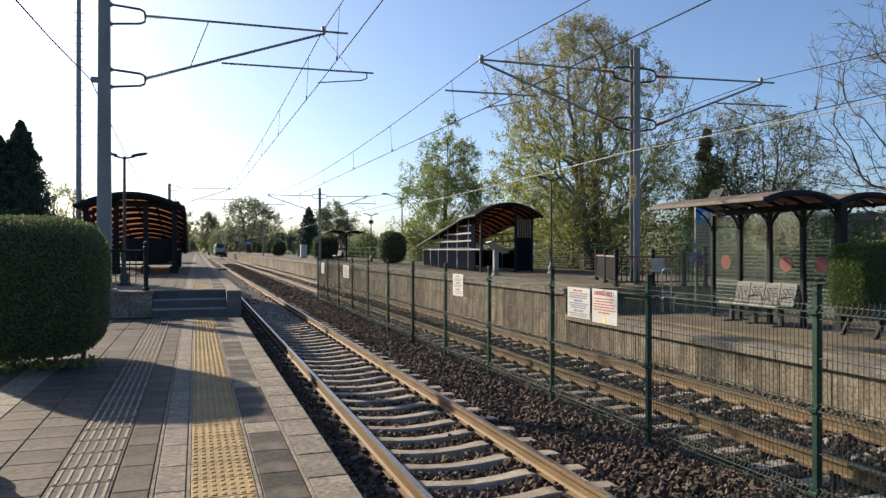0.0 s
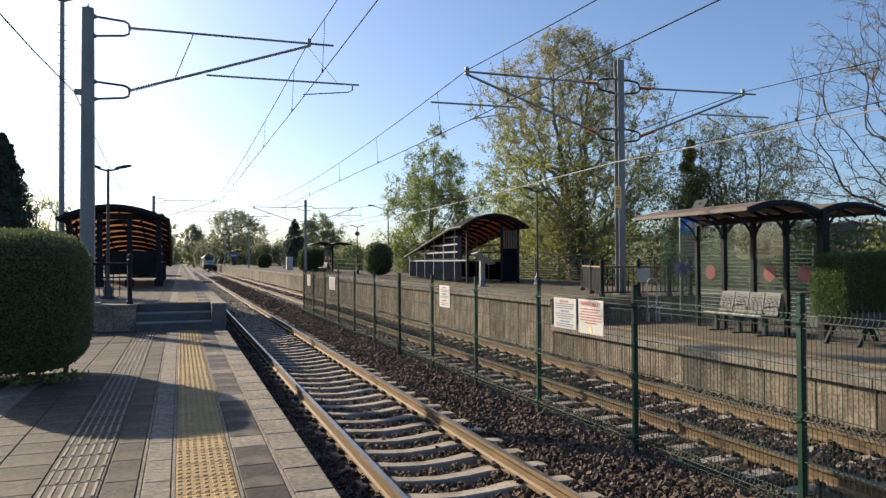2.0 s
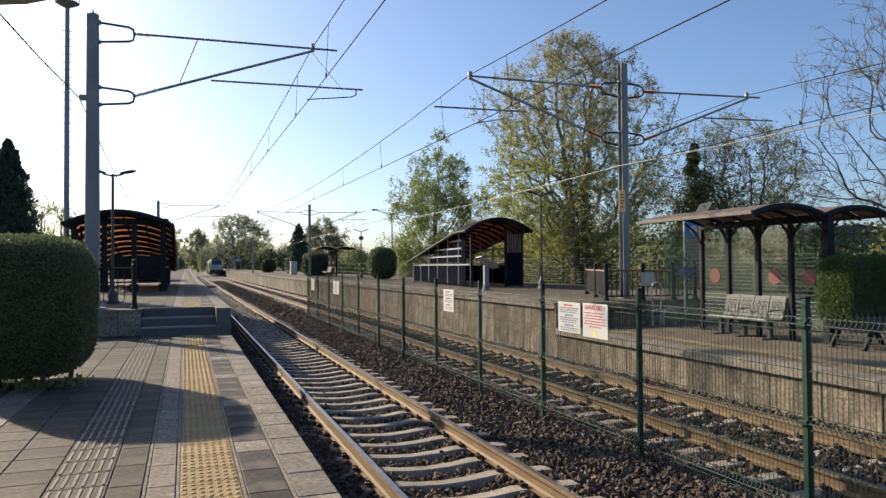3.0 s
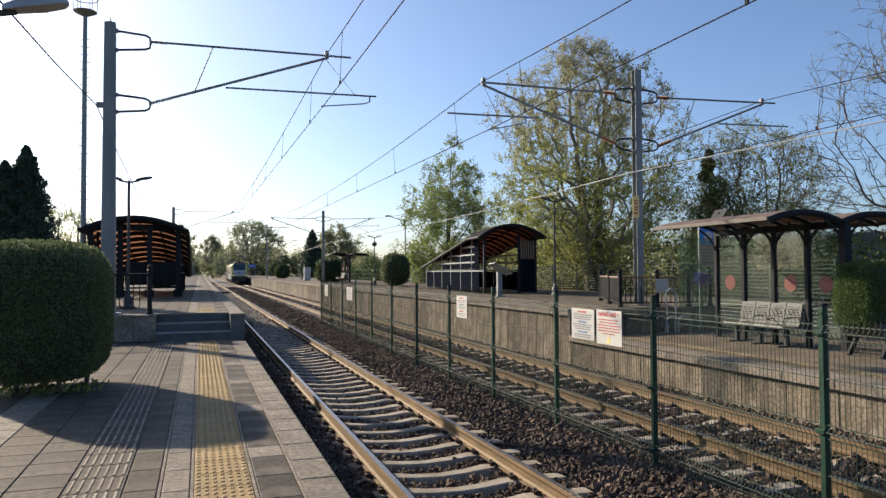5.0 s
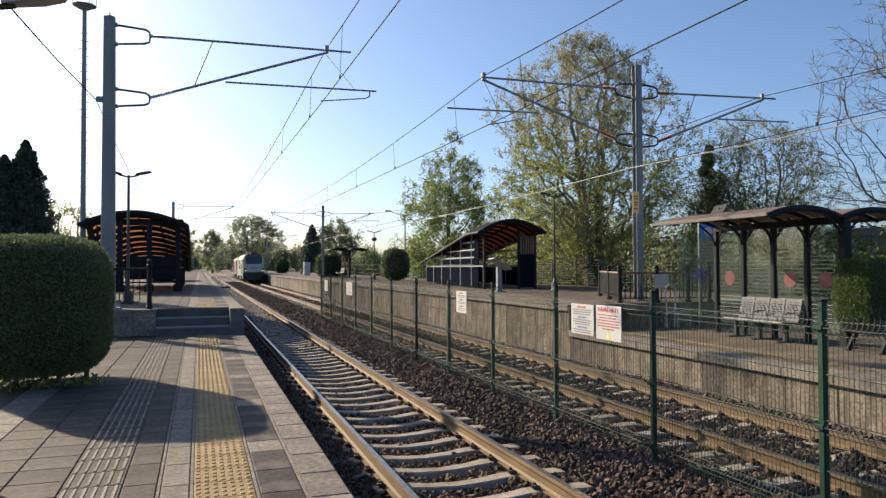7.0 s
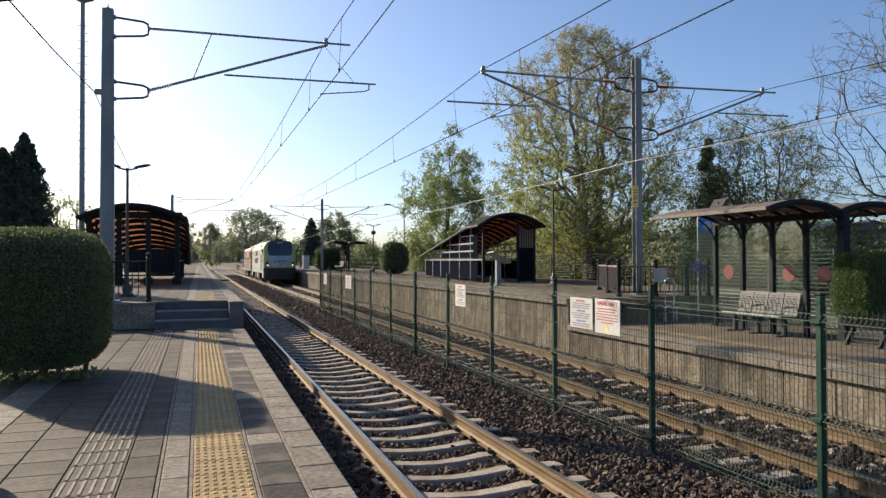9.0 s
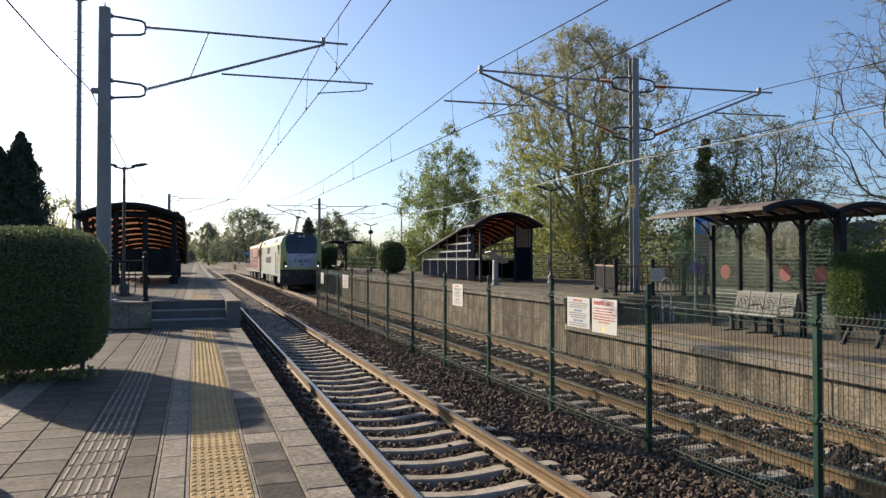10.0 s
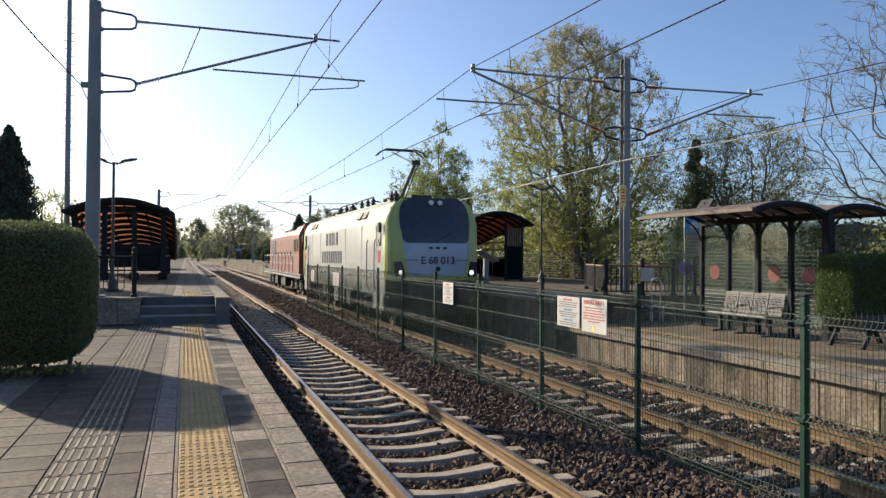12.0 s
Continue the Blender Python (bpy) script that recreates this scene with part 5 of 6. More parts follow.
    for e in ends:
        out = P[e] - P[parent[e]]
        out = out / (np.linalg.norm(out) + 1e-9)
        for w in range(4):
            d = out * 0.7 + g.normal(0, 0.6, 3)
            d[2] += 0.15
            q = P[e] + d / np.linalg.norm(d) * radius * tuft * g.uniform(0.25, 0.6)
            twigs.append((P[e], q))
            segs.append((P[e], q, max(size * 0.07, 0.007), max(size * 0.04, 0.004)))
        twigs.append((P[parent[e]], P[e]))
    limit = max(0.03, thick * 2.2)
    new("trunk", tubes_mesh("trunk", [q for q in segs if q[2] > limit], bark, 8)).parent = root
    tw = new("branchwork", tubes_mesh("branchwork", [q for q in segs if q[2] <= limit], bark, 3))
    tw.parent = root
    tagged(tw, kind="stuff")
    A, B = np.array([t[0] for t in twigs]), np.array([t[1] for t in twigs])
    fill = g.uniform(0.05, 1, len(twigs)) ** 1.5
    sel = g.choice(len(twigs), leaves, p=fill / fill.sum())
    pts = A[sel] + (B - A)[sel] * g.uniform(0.15, 1.1, (leaves, 1)) + g.normal(0, size * 0.8, (leaves, 3))
    low = -1.0
    for share_h, material in tones:
        blur = pts[:, 2] / height + g.normal(0, 0.07, len(pts))
        band = (blur > low) & (blur <= share_h)
        if band.any():
            new("crown", leaf_cloud("crown", pts[band], size, material, 0.3)).parent = root
        low = share_h
    if ivy:
        spots = [i for i in range(15 * stems) if P[i][2] < ivy and P[i][2] > 0.2]
        pick = g.choice(spots, 9000)
        up_by = g.uniform(0, 0.6, (9000, 1)) * np.array([[0, 0, 1.0]])
        skin = g.normal(0, 1, (9000, 3)) * np.array([0.26, 0.26, 0.2])
        new("ivy_leaves", leaf_cloud("ivy_leaves", np.array(P)[pick] + up_by + skin, size * 1.3, LEAF_SHRUB)).parent = root
    return root


def conifer(label, x, y, z, height, radius, n, size, material=None, thing="cypress"):
    root = tagged(empty(thing, Matrix.Translation((x, y, z))), label, "tree", "conifers")
    part("trunk", bar([(0, 0, 0), (0, 0, height * 0.95)], radius * 0.09, 8, 0.01), BARK, root)
    t = rng.uniform(0, 1, n) ** 0.8
    ang = rng.uniform(0, 2 * np.pi, n)
    lumps = 1 + 0.22 * np.sin(ang * 5 + t * 31 + height * 3) + 0.18 * np.sin(ang * 3 - t * 47)
    prof = np.where(t < 0.12, t / 0.12 * 0.9, (1 - t) ** 0.75 * 1.12)
    rad = radius * prof * lumps * rng.uniform(0.72, 1.06, n)
    pts = np.stack([rad * np.cos(ang), rad * np.sin(ang), t * height * 0.98 + 0.1], -1)
    core = lathe([(radius * 0.05, 0.1), (radius * 0.75, height * 0.12), (radius * 0.6, height * 0.4), (radius * 0.3, height * 0.75), (0.03, height * 0.95)], 12)
    # the crown's inner shade, painted on a dark core
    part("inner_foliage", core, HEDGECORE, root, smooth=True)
    cr = new("crown", leaf_cloud("crown", pts, size, material or LEAF_CYPRESS, -0.8))
    cr.parent = root


def thicket(name, label, x0, y0, x1, y1, h0, h1, n, size, leaf, width=2.0, seed=3, z=-0.95, clumps=26):
    """A band of shrubs: many clumps of leaves of uneven height along a line."""
    g = np.random.default_rng(seed)
    u = g.uniform(0, 1, clumps)
    cx, cy = x0 + (x1 - x0) * u + g.normal(0, width * 0.4, clumps), y0 + (y1 - y0) * u + g.normal(0, width * 0.4, clumps)
    hh = g.uniform(h0, h1, clumps)
    rr = hh * g.uniform(0.3, 0.5, clumps)
    c = g.integers(0, clumps, n)
    d = g.normal(size=(n, 3))
    d /= np.linalg.norm(d, axis=1)[:, None]
    d *= g.uniform(0.55, 1.08, n)[:, None]
    knob = 1 + 0.25 * np.sin(d[:, 0] * 9 + c) * np.sin(d[:, 1] * 8 + 2 * c)
    pts = np.stack([cx[c] + d[:, 0] * rr[c] * knob, cy[c] + d[:, 1] * rr[c] * knob, z + hh[c] * 0.52 + d[:, 2] * hh[c] * 0.5 * knob], -1)
    return tagged(new(name, leaf_cloud(name, pts, size, leaf)), label, "shrubs", kind="stuff")


hedge("large dark green clipped hedge on the platform", pose(-2.08, 11.38, 0), 0.86, 1.08, 0.14, 2.03, 85000, 0.028, 0.52)
hedge("dark green clipped block hedge in a planter", pose(12.1, 10.13, 0), 0.92, 0.42, 0.5, 1.70, 52000, 0.026, 0.2, stems=False, material=LEAF_BOX)
planter = tagged(empty("planter", pose(12.1, 10.05, 0)), "dark steel planter on splayed legs", "planter")
part("trough", prism([(-0.8, 0.62), (0.8, 0.62), (0.65, 0.35), (-0.65, 0.35)], "y", -0.42, 0.42), DARKSTEEL, planter)
for sx in (-1, 1):
    for sy in (-0.35, 0.35):
        part("leg", bar([(sx * 0.4, sy, 0.4), (sx * 0.65, sy, 0.0)], 0.05, 6), BLACKPAINT, planter)
hedge("round clipped dark green bush on the far platform", pose(13.2, 49.9, UP_Z), 0.97, 0.97, 0.0, 2.25, 7000, 0.10, 0.8, False, LEAF_HEDGE, "round_bush")
hedge("square clipped dark green bush beside the far shelter", pose(12.7, 73, UP_Z), 1.6, 1.1, 0.0, 2.3, 5000, 0.12, 0.5, False, LEAF_DARK, "round_bush")
hedge("round clipped bush far down the platform", pose(12.5, 118, UP_Z), 1.1, 1.1, 0.0, 2.2, 3000, 0.16, 0.8, False, LEAF_DARK, "round_bush")
hedge("clipped hedge beyond the near stair shelter", pose(-2.6, 58, UP_Z), 1.2, 4.0, 0.1, 1.7, 9000, 0.12, 0.5, False, LEAF_HEDGE)
weeds = rng.uniform(-1, 1, (350, 3)) * np.array([1.2, 0.35, 0.05]) + np.array([-2.4, 10.85, 0.05])
tagged(new("weeds", leaf_cloud("weeds", weeds, 0.06, LEAF_GREEN, -1.0)), "low green weeds under the hedge", "weeds", kind="stuff")
wt = rng.normal(0, 1, (700, 3)) * np.array([0.07, 0.4, 0.05]) + np.array([1.25, 5.3, -0.64])
tagged(new("weeds", leaf_cloud("weeds", wt, 0.06, LEAF_GREEN, -1.0)), "tufts of green weeds beside the track", "weeds", kind="stuff")

ROUND = [(0.14, 0.30), (0.25, 0.72), (0.42, 0.96), (0.6, 1.0), (0.78, 0.84), (0.9, 0.55), (1.0, 0.12)]
CONE = [(0.12, 0.55), (0.3, 0.95), (0.5, 1.0), (0.68, 0.86), (0.85, 0.45), (1.0, 0.06)]
grown_tree("tall many-stemmed tree with sparse yellow-green spring leaves", 18.7, 31.9, -0.95, 14.1, ROUND, 5.5, 1700, 92000, 0.08, [(0.62, LEAF_SPRING), (2, LEAF_BUD)], PALEBARK, 11, 4, top=(-0.3, 0), ivy=7.5, fan=0.2, trunk_r=0.2, tuft=0.2)
grown_tree("green leafy tree behind the stair shelter", 19.3, 56.6, -0.95, 13.6, CONE, 4.3, 1200, 36000, 0.13, [(2, LEAF_GREEN)], BARK, 5, 2, top=(0.6, 0), fan=0.1, trunk_r=0.16, tuft=0.25, gap=-0.03)
grown_tree("sparse tree with young olive leaves behind the shelter", 27.0, 29.0, -0.95, 10.1, ROUND, 4.7, 1100, 21000, 0.08, [(2, LEAF_OLIVE)], BARK, 8, 3, top=(-0.9, 0), gap=-0.2, fan=0.4, trunk_r=0.12, tuft=0.22)
grown_tree("nearly bare tree with a few young buds", 25.6, 18.6, -0.95, 12.4, [(0.28, 0.5), (0.4, 0.85), (0.6, 1.0), (0.8, 0.85), (1.0, 0.3)], 6.6, 850, 12000, 0.045, [(2, LEAF_BUD)], BARK, 24, 2, gap=-0.3, fan=0.25, trunk_r=0.15, tuft=0.14, alpha=0.45)
grown_tree("slim young tree with few leaves", 24.5, 38.5, -0.95, 7.5, [(0.2, 0.6), (0.5, 0.9), (1.0, 0.1)], 1.1, 120, 1500, 0.10, [(2, LEAF_OLIVE)], BARK, 33, 1, trunk_r=0.07)
ivy = tagged(empty("ivy_trunk", pose(24.1, 29.9, -0.95)), "old trunk wrapped in dark green ivy behind the shelter", "tree")
part("trunk", bar([(0, 0, 0), (0.15, 0, 4.5), (0.0, 0, 8.6)], 0.2, 8, 0.05), BARK, ivy)
lumps = [(rng.normal(0, 0.25), rng.normal(0, 0.25), zz, rr) for zz, rr in zip(np.linspace(1.0, 8.4, 13), np.linspace(1.5, 0.16, 13) * rng.uniform(0.75, 1.3, 13))]
pts = np.concatenate([np.array([lx, ly, lz]) + (lambda d: d / np.linalg.norm(d, axis=1)[:, None] * rng.uniform(0.5, 1.08, (800, 1)) * lr)(rng.normal(size=(800, 3))) for lx, ly, lz, lr in lumps])
new("ivy_leaves", leaf_cloud("ivy_leaves", pts, 0.12, LEAF_HEDGE)).parent = ivy
thicket("shrubs", "dark ivy mound round the trunk behind the shelter", 24.6, 30.0, 26.4, 29.4, 6.0, 7.6, 16000, 0.12, LEAF_HEDGE, 0.5, 15, clumps=6)
thicket("shrubs", "tall shrubs behind the many-stemmed tree", 20.5, 37, 27, 62, 4.0, 7.2, 36000, 0.15, LEAF_OLIVE, 2.5, 16, clumps=30)
thicket("far_woods", "hazy woods closing the end of the line", -90, 420, 30, 400, 9, 15, 36000, 0.85, LEAF_HAZE, 12, 18, clumps=40)
conifer("dark conical cypress behind the hedge", -5.5, 27.2, UP_Z, 5.2, 1.2, 20000, 0.09, LEAF_CYPRESS)
conifer("smaller dark cypress beside the first", -6.05, 26.9, UP_Z, 4.62, 1.1, 14000, 0.09, LEAF_CYPRESS)
conifer("dark conifer far down the line", 22.0, 150, -0.95, 11.2, 2.9, 9000, 0.3, LEAF_CYPRESS)
grown_tree("broad leafy tree far down the line", 15.5, 232, -0.95, 19.2, ROUND, 9.3, 420, 9000, 0.45, [(2, LEAF_HAZE)], BARK, 41, 4, fan=0.4, trunk_r=0.4, tuft=0.22)
grown_tree("leafy tree beyond the end of the line", 5.6, 345, -0.95, 20, CONE, 6.5, 220, 6000, 0.65, [(2, LEAF_HAZE)], BARK, 44, 2, trunk_r=0.35)
grown_tree("leafy tree at the far end of the line", 27.0, 330, -0.95, 15, ROUND, 8.0, 220, 6000, 0.75, [(2, LEAF_HAZE)], BARK, 46, 2, trunk_r=0.35)
grown_tree("leafy tree beyond the near platform", -5.9, 200, -0.95, 15.5, ROUND, 5.0, 300, 9000, 0.42, [(2, LEAF_HAZE)], BARK, 47, 3, trunk_r=0.3)
grown_tree("broad tree behind the far bush", 31.0, 170, -0.95, 13.6, ROUND, 5.6, 300, 9000, 0.38, [(2, LEAF_HAZE)], BARK, 52, 2, trunk_r=0.28)
grown_tree("pale leafy shrub tree behind the cypress", -7.0, 44, -0.95, 6.3, ROUND, 2.6, 240, 4000, 0.10, [(2, LEAF_SPRING)], PALEBARK, 48, 4, trunk_r=0.1)

thicket("shrubs", "dense green shrubs behind the far platform fence", 19, 20, 23, 60, 2.6, 5.0, 28000, 0.15, LEAF_SHRUB, 2.5, 4)
thicket("shrubs", "dense shrubs and undergrowth behind the waiting shelter", 20, 4, 28, 34, 2.5, 4.6, 36000, 0.13, LEAF_SHRUB, 3.0, 6)
thicket("far_woods", "dark green shrubs along the far end of the platform", 20, 62, 26, 175, 2.6, 4.6, 52000, 0.20, LEAF_DARK, 3, 7)
thicket("far_woods", "hazy woods on the horizon beyond the tracks", 12, 330, 160, 300, 8, 13, 40000, 0.75, LEAF_HAZE, 14, 8, clumps=40)
thicket("far_woods", "hazy woods beside the line far away", -14, 120, -6, 330, 4, 9, 36000, 0.38, LEAF_HAZE, 4, 9)
thicket("far_woods", "woods behind the shelters and trees", 44, 62, 47, 130, 5, 9, 30000, 0.30, LEAF_SHRUB, 6, 10, clumps=40)
thicket("shrubs", "low shrubs in front of the long building", 34, 12, 36, 60, 2.2, 3.8, 34000, 0.17, LEAF_OLIVE, 3, 20, clumps=44)
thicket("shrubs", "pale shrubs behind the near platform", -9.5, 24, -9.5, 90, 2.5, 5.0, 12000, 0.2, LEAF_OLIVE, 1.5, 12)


# ---- the train ----
LIME = mat("lime_paint", (0.40, 0.43, 0.13), (0.36, 0.39, 0.11), 0.38, scale=1.5, fine=25, bump=0.02, grit=0.08, spread=0, coat=0.3, stain=((0.25, 0.25, 0.12), 1.2, (1, 1, 1), 0.25))
CREAM = mat("white_paint", (0.43, 0.435, 0.41), (0.38, 0.385, 0.36), 0.4, scale=1.2, fine=25, bump=0.02, grit=0.07, spread=0, coat=0.3, stain=((0.42, 0.4, 0.34), 0.9, (1, 1, 0.4), 0.35))
PALEGREY = mat("grey_green_paint", (0.36, 0.39, 0.36), (0.29, 0.31, 0.28), 0.45, scale=1.2, fine=25, bump=0.02, grit=0.1, spread=0, stain=((0.2, 0.18, 0.14), 1.1, (1, 1, 0.5), 0.4))
NOSE = mat("silver_blue_paint", (0.36, 0.41, 0.49), (0.31, 0.36, 0.43), 0.4, scale=1.5, fine=25, bump=0.02, grit=0.06, spread=0, coat=0.3)
NAVY = mat("navy_print", (0.012, 0.015, 0.045), None, 0.4, bump=0, grit=0.05)
UNDER = mat("underframe_black", (0.03, 0.03, 0.032), (0.05, 0.043, 0.036), 0.7, 0.2, scale=3, fine=25, bump=0.15, spread=0)
OXIDE = mat("red_brown_paint", (0.25, 0.088, 0.055), (0.18, 0.06, 0.038), 0.6, scale=1.2, fine=20, bump=0.05, grit=0.12, spread=0, stain=((0.15, 0.07, 0.045), 1.2, (1, 1, 0.4), 0.5))
BROW = mat("brow_paint", (0.035, 0.045, 0.065), None, 0.35, bump=0, grit=0.1)
HEADLAMP = glow_mat("lit_headlamp", (1.0, 0.95, 0.82), 0.6)
LENS = mat("clear_lens", (0.4, 0.42, 0.45), None, 0.1, 0.4, bump=0)


def wheel_mesh():
    bm = bmesh.new()
    for s in (-1, 1):
        prof = [(0.03, s * 0.66), (0.2, s * 0.69), (0.46, s * 0.70), (0.5, s * 0.68), (0.575, s * 0.68), (0.575, s * 0.715), (0.54, s * 0.735), (0.535, s * 0.815), (0.47, s * 0.82), (0.44, s * 0.77), (0.2, s * 0.76), (0.12, s * 0.82), (0.03, s * 0.82)]
        rings(bm, [[(z, r * math.cos(a), r * math.sin(a)) for a in np.linspace(0, 2 * math.pi, 21)[:-1]] for r, z in prof])
    tube(bm, [(-0.8, 0, 0), (0.8, 0, 0)], 0.09, 10)
    for k in range(6):
        a = k * math.pi / 3
        for s in (-1, 1):
            tube(bm, [(s * 0.78, 0.3 * math.cos(a), 0.3 * math.sin(a)), (s * 0.83, 0.3 * math.cos(a), 0.3 * math.sin(a))], 0.03, 6)
    bmesh.ops.recalc_face_normals(bm, faces=bm.faces)
    return mesh_from("wheelset", bm, UNDER)


WHEEL_R = 0.54
wheel_me = wheel_mesh()
WHEELSETS = []


def bogie(parent, y, axles, pitch):
    """Side frames, springs and boxes; the wheelsets turn by themselves."""
    half = (axles - 1) * pitch / 2
    for s in (-1, 1):
        x0, x1 = sorted((s * 0.95, s * 1.08))
        prof = [(y - half - 0.7, 0.62), (y - half - 0.5, 0.85), (y - 0.5, 0.85), (y - 0.3, 0.66), (y + 0.3, 0.66), (y + 0.5, 0.85), (y + half + 0.5, 0.85), (y + half + 0.7, 0.62), (y + half + 0.4, 0.55), (y - half - 0.4, 0.55)]
        part("bogie_frame", prism(prof, "x", x0, x1), UNDER, parent)
        for k in range(axles):
            ya = y - half + k * pitch
            part("axle_box", bbox(min(s * 1.02, s * 1.2), max(s * 1.02, s * 1.2), ya - 0.17, ya + 0.17, 0.36, 0.72, 0.03), UNDER, parent)
            for d in (-0.3, 0.3):
                part("spring", lathe([(0.07 + 0.02 * (i % 2), 0.42 + i * 0.045) for i in range(10)], 8, at=(s * 1.1, ya + d, 0)), UNDER, parent)
        part("damper", bar([(s * 1.15, y - 0.6, 0.95), (s * 1.15, y + 0.7, 0.8)], 0.05, 8), PALEGREY, parent)
    for k in range(axles):
        w = share("wheelset", wheel_me, parent, Matrix.Translation((0, y - half + k * pitch, WHEEL_R)))
        WHEELSETS.append((w, y - half + k * pitch))


def buffers(parent, y, s):
    for x in (-0.875, 0.875):
        part("buffer", prism([(0.0, 0.0)] * 0 + [(x + 0.1 * math.cos(a), 1.06 + 0.1 * math.sin(a)) for a in np.linspace(0, 2 * math.pi, 13)[:-1]], "y", y, y + s * 0.42), UNDER, parent)
        part("buffer_head", prism([(x + 0.25 * math.cos(a), 1.06 + 0.19 * math.sin(a)) for a in np.linspace(0, 2 * math.pi, 17)[:-1]], "y", y + s * 0.42, y + s * 0.47), UNDER, parent)
    part("coupler", bbox(-0.08, 0.08, min(y, y + s * 0.4), max(y, y + s * 0.4), 0.85, 1.1, 0.02), UNDER, parent)


def strip(bm, loop_a, loop_b):
    va, vb = [bm.verts.new(p) for p in loop_a], [bm.verts.new(p) for p in loop_b]
    for i in range(len(va) - 1):
        bm.faces.new((va[i], va[i + 1], vb[i + 1], vb[i]))


def electric_loco():
    root = tagged(empty("electric_locomotive"), "white and lime-green electric locomotive with raised pantograph and lit headlamps", "locomotive")
    L = 16.6
    # half section from the sill up over the roof; the nose leans back and narrows
    low = [(1.43, 1.0), (1.44, 1.95)]
    side = [(1.44, 1.95), (1.43, 3.2)]
    roof = [(1.43, 3.2), (1.41, 3.32), (1.29, 3.62), (1.12, 3.82), (0.85, 3.90), (0.0, 3.93)]

    def band(name, prof, material, y0, y1, label=""):
        bm = bmesh.new()
        full = prof
        for s in (-1, 1):
            pts = [(s * x, z) for x, z in full]
            strip(bm, [(x, y0, z) for x, z in pts], [(x, y1, z) for x, z in pts])
        bmesh.ops.remove_doubles(bm, verts=bm.verts, dist=1e-4)
        bmesh.ops.recalc_face_normals(bm, faces=bm.faces)
        return part(name, bm, material, root, label, True)
    band("lower_side", low, PALEGREY, 0.6, L - 0.6, "grey-green lower side band")
    band("side_wall", side, CREAM, 0.6, L - 0.6, "white side wall")
    band("roof", roof, LIME, 0.6, L - 0.6, "lime-green curved roof edge")
    part("inner_body", bbox(-1.37, 1.37, 0.62, L - 0.62, 1.0, 3.3), UNDER, root)
    part("floor", bbox(-1.40, 1.40, 0.3, L - 0.3, 0.95, 1.02), UNDER, root)

    def nose(yb, s):
        y0 = yb + 0.3 * s
        # columns round the cab front: (x, how far forward of the side's end)
        def fwd(x, z):
            t = max(0.0, (z - 2.35) / 1.55)
            bow = 0.26 * (1 - (min(abs(x), 1.44) / 1.44) ** 2.6)
            return 0.36 + bow - 0.40 * t ** 1.4 - 0.05 * max(0, 1.6 - z)
        def wide(z):
            return 1.44 if z <= 3.2 else np.interp(z, [3.2, 3.32, 3.62, 3.82, 3.9], [1.43, 1.41, 1.30, 1.14, 0.95])
        us = [-1, -0.97, -0.9, -0.8, -0.6, -0.3, 0, 0.3, 0.6, 0.8, 0.9, 0.97, 1]
        def surf(u, z, out=0.0):
            w = wide(z)
            x = u * w
            f = fwd(x, z) if abs(u) < 1 else 0.0
            if 0.9 < abs(u) < 1:
                f *= 0.82
            return (x * (1 + out * 0.05) * (1 - 0.04 * min(max(f, 0.0), 0.4) / 0.4), yb - s * (f + out), z)
        def sheet(name, u0, u1, zs, material, out=0.0, label="", n=12):
            bm = bmesh.new()
            vs = [[bm.verts.new(surf(u, z, out)) for u in np.linspace(u0(z) if callable(u0) else u0, u1(z) if callable(u1) else u1, n)] for z in zs]
            for a, b in zip(vs, vs[1:]):
                for i in range(n - 1):
                    bm.faces.new((a[i], a[i + 1], b[i + 1], b[i]))
            bmesh.ops.recalc_face_normals(bm, faces=bm.faces)
            if s * sum(f.normal.y for f in bm.faces) > 0:
                bmesh.ops.reverse_faces(bm, faces=bm.faces)
            return part(name, bm, material, root, label, True)
        def half(z):
            # half width of the dark front: rounded lower corners, wider towards the roof
            return 0.74 + 0.12 * max(0.0, (z - 2.6) / 1.3) - 0.09 * max(0.0, 1 - (z - 2.58) / 0.12) ** 2 * (z < 2.7)

        def plain(z):
            return 0.74 + 0.12 * max(0.0, (z - 2.6) / 1.3)
        def seam(z):
            # the silver panel narrows below the windscreen
            return plain(z) if z > 2.4 else plain(z) - 0.13 * (2.4 - z) / 0.9
        sheet("nose_panel", lambda z: -seam(z) - 0.02, lambda z: seam(z) + 0.02, (1.60, 1.7, 2.1, 2.5, 2.6, 2.75), NOSE, 0.0, "silver-blue nose panel", 25)
        sheet("lime_sill", -1.0, 1.0, (1.46, 1.55, 1.62), LIME, 0.010, "lime-green band under the nose", 25)
        for a, b in ((-1.0, lambda z: -seam(z)), (seam, 1.0)):
            sheet("lime_pillar", a, b, np.linspace(1.48, 3.9, 14), LIME, 0.012, "lime-green corner pillar", 13)
        sheet("windscreen", lambda z: -half(z), half, (2.58, 2.61, 2.65, 2.7, 2.85, 3.05, 3.25, 3.4, 3.52), SMOKED, 0.014, "dark tinted windscreen", 17)
        sheet("brow", lambda z: -half(z), half, np.linspace(3.52, 3.93, 5), BROW, 0.012, "black brow over the windscreen", 17)
        sheet("buffer_beam", -1.0, 1.0, (0.45, 0.8, 1.48), UNDER, 0.02, "black buffer beam and plough", 21)
        for x in (-0.14, 0.14):
            part("top_lamp", prism([(x + 0.075 * math.cos(a), 3.78 + 0.075 * math.sin(a)) for a in np.linspace(0, 2 * math.pi, 13)[:-1]], "y", *sorted((y0 - s * 0.45, y0 - s * 0.69))), LENS, root)
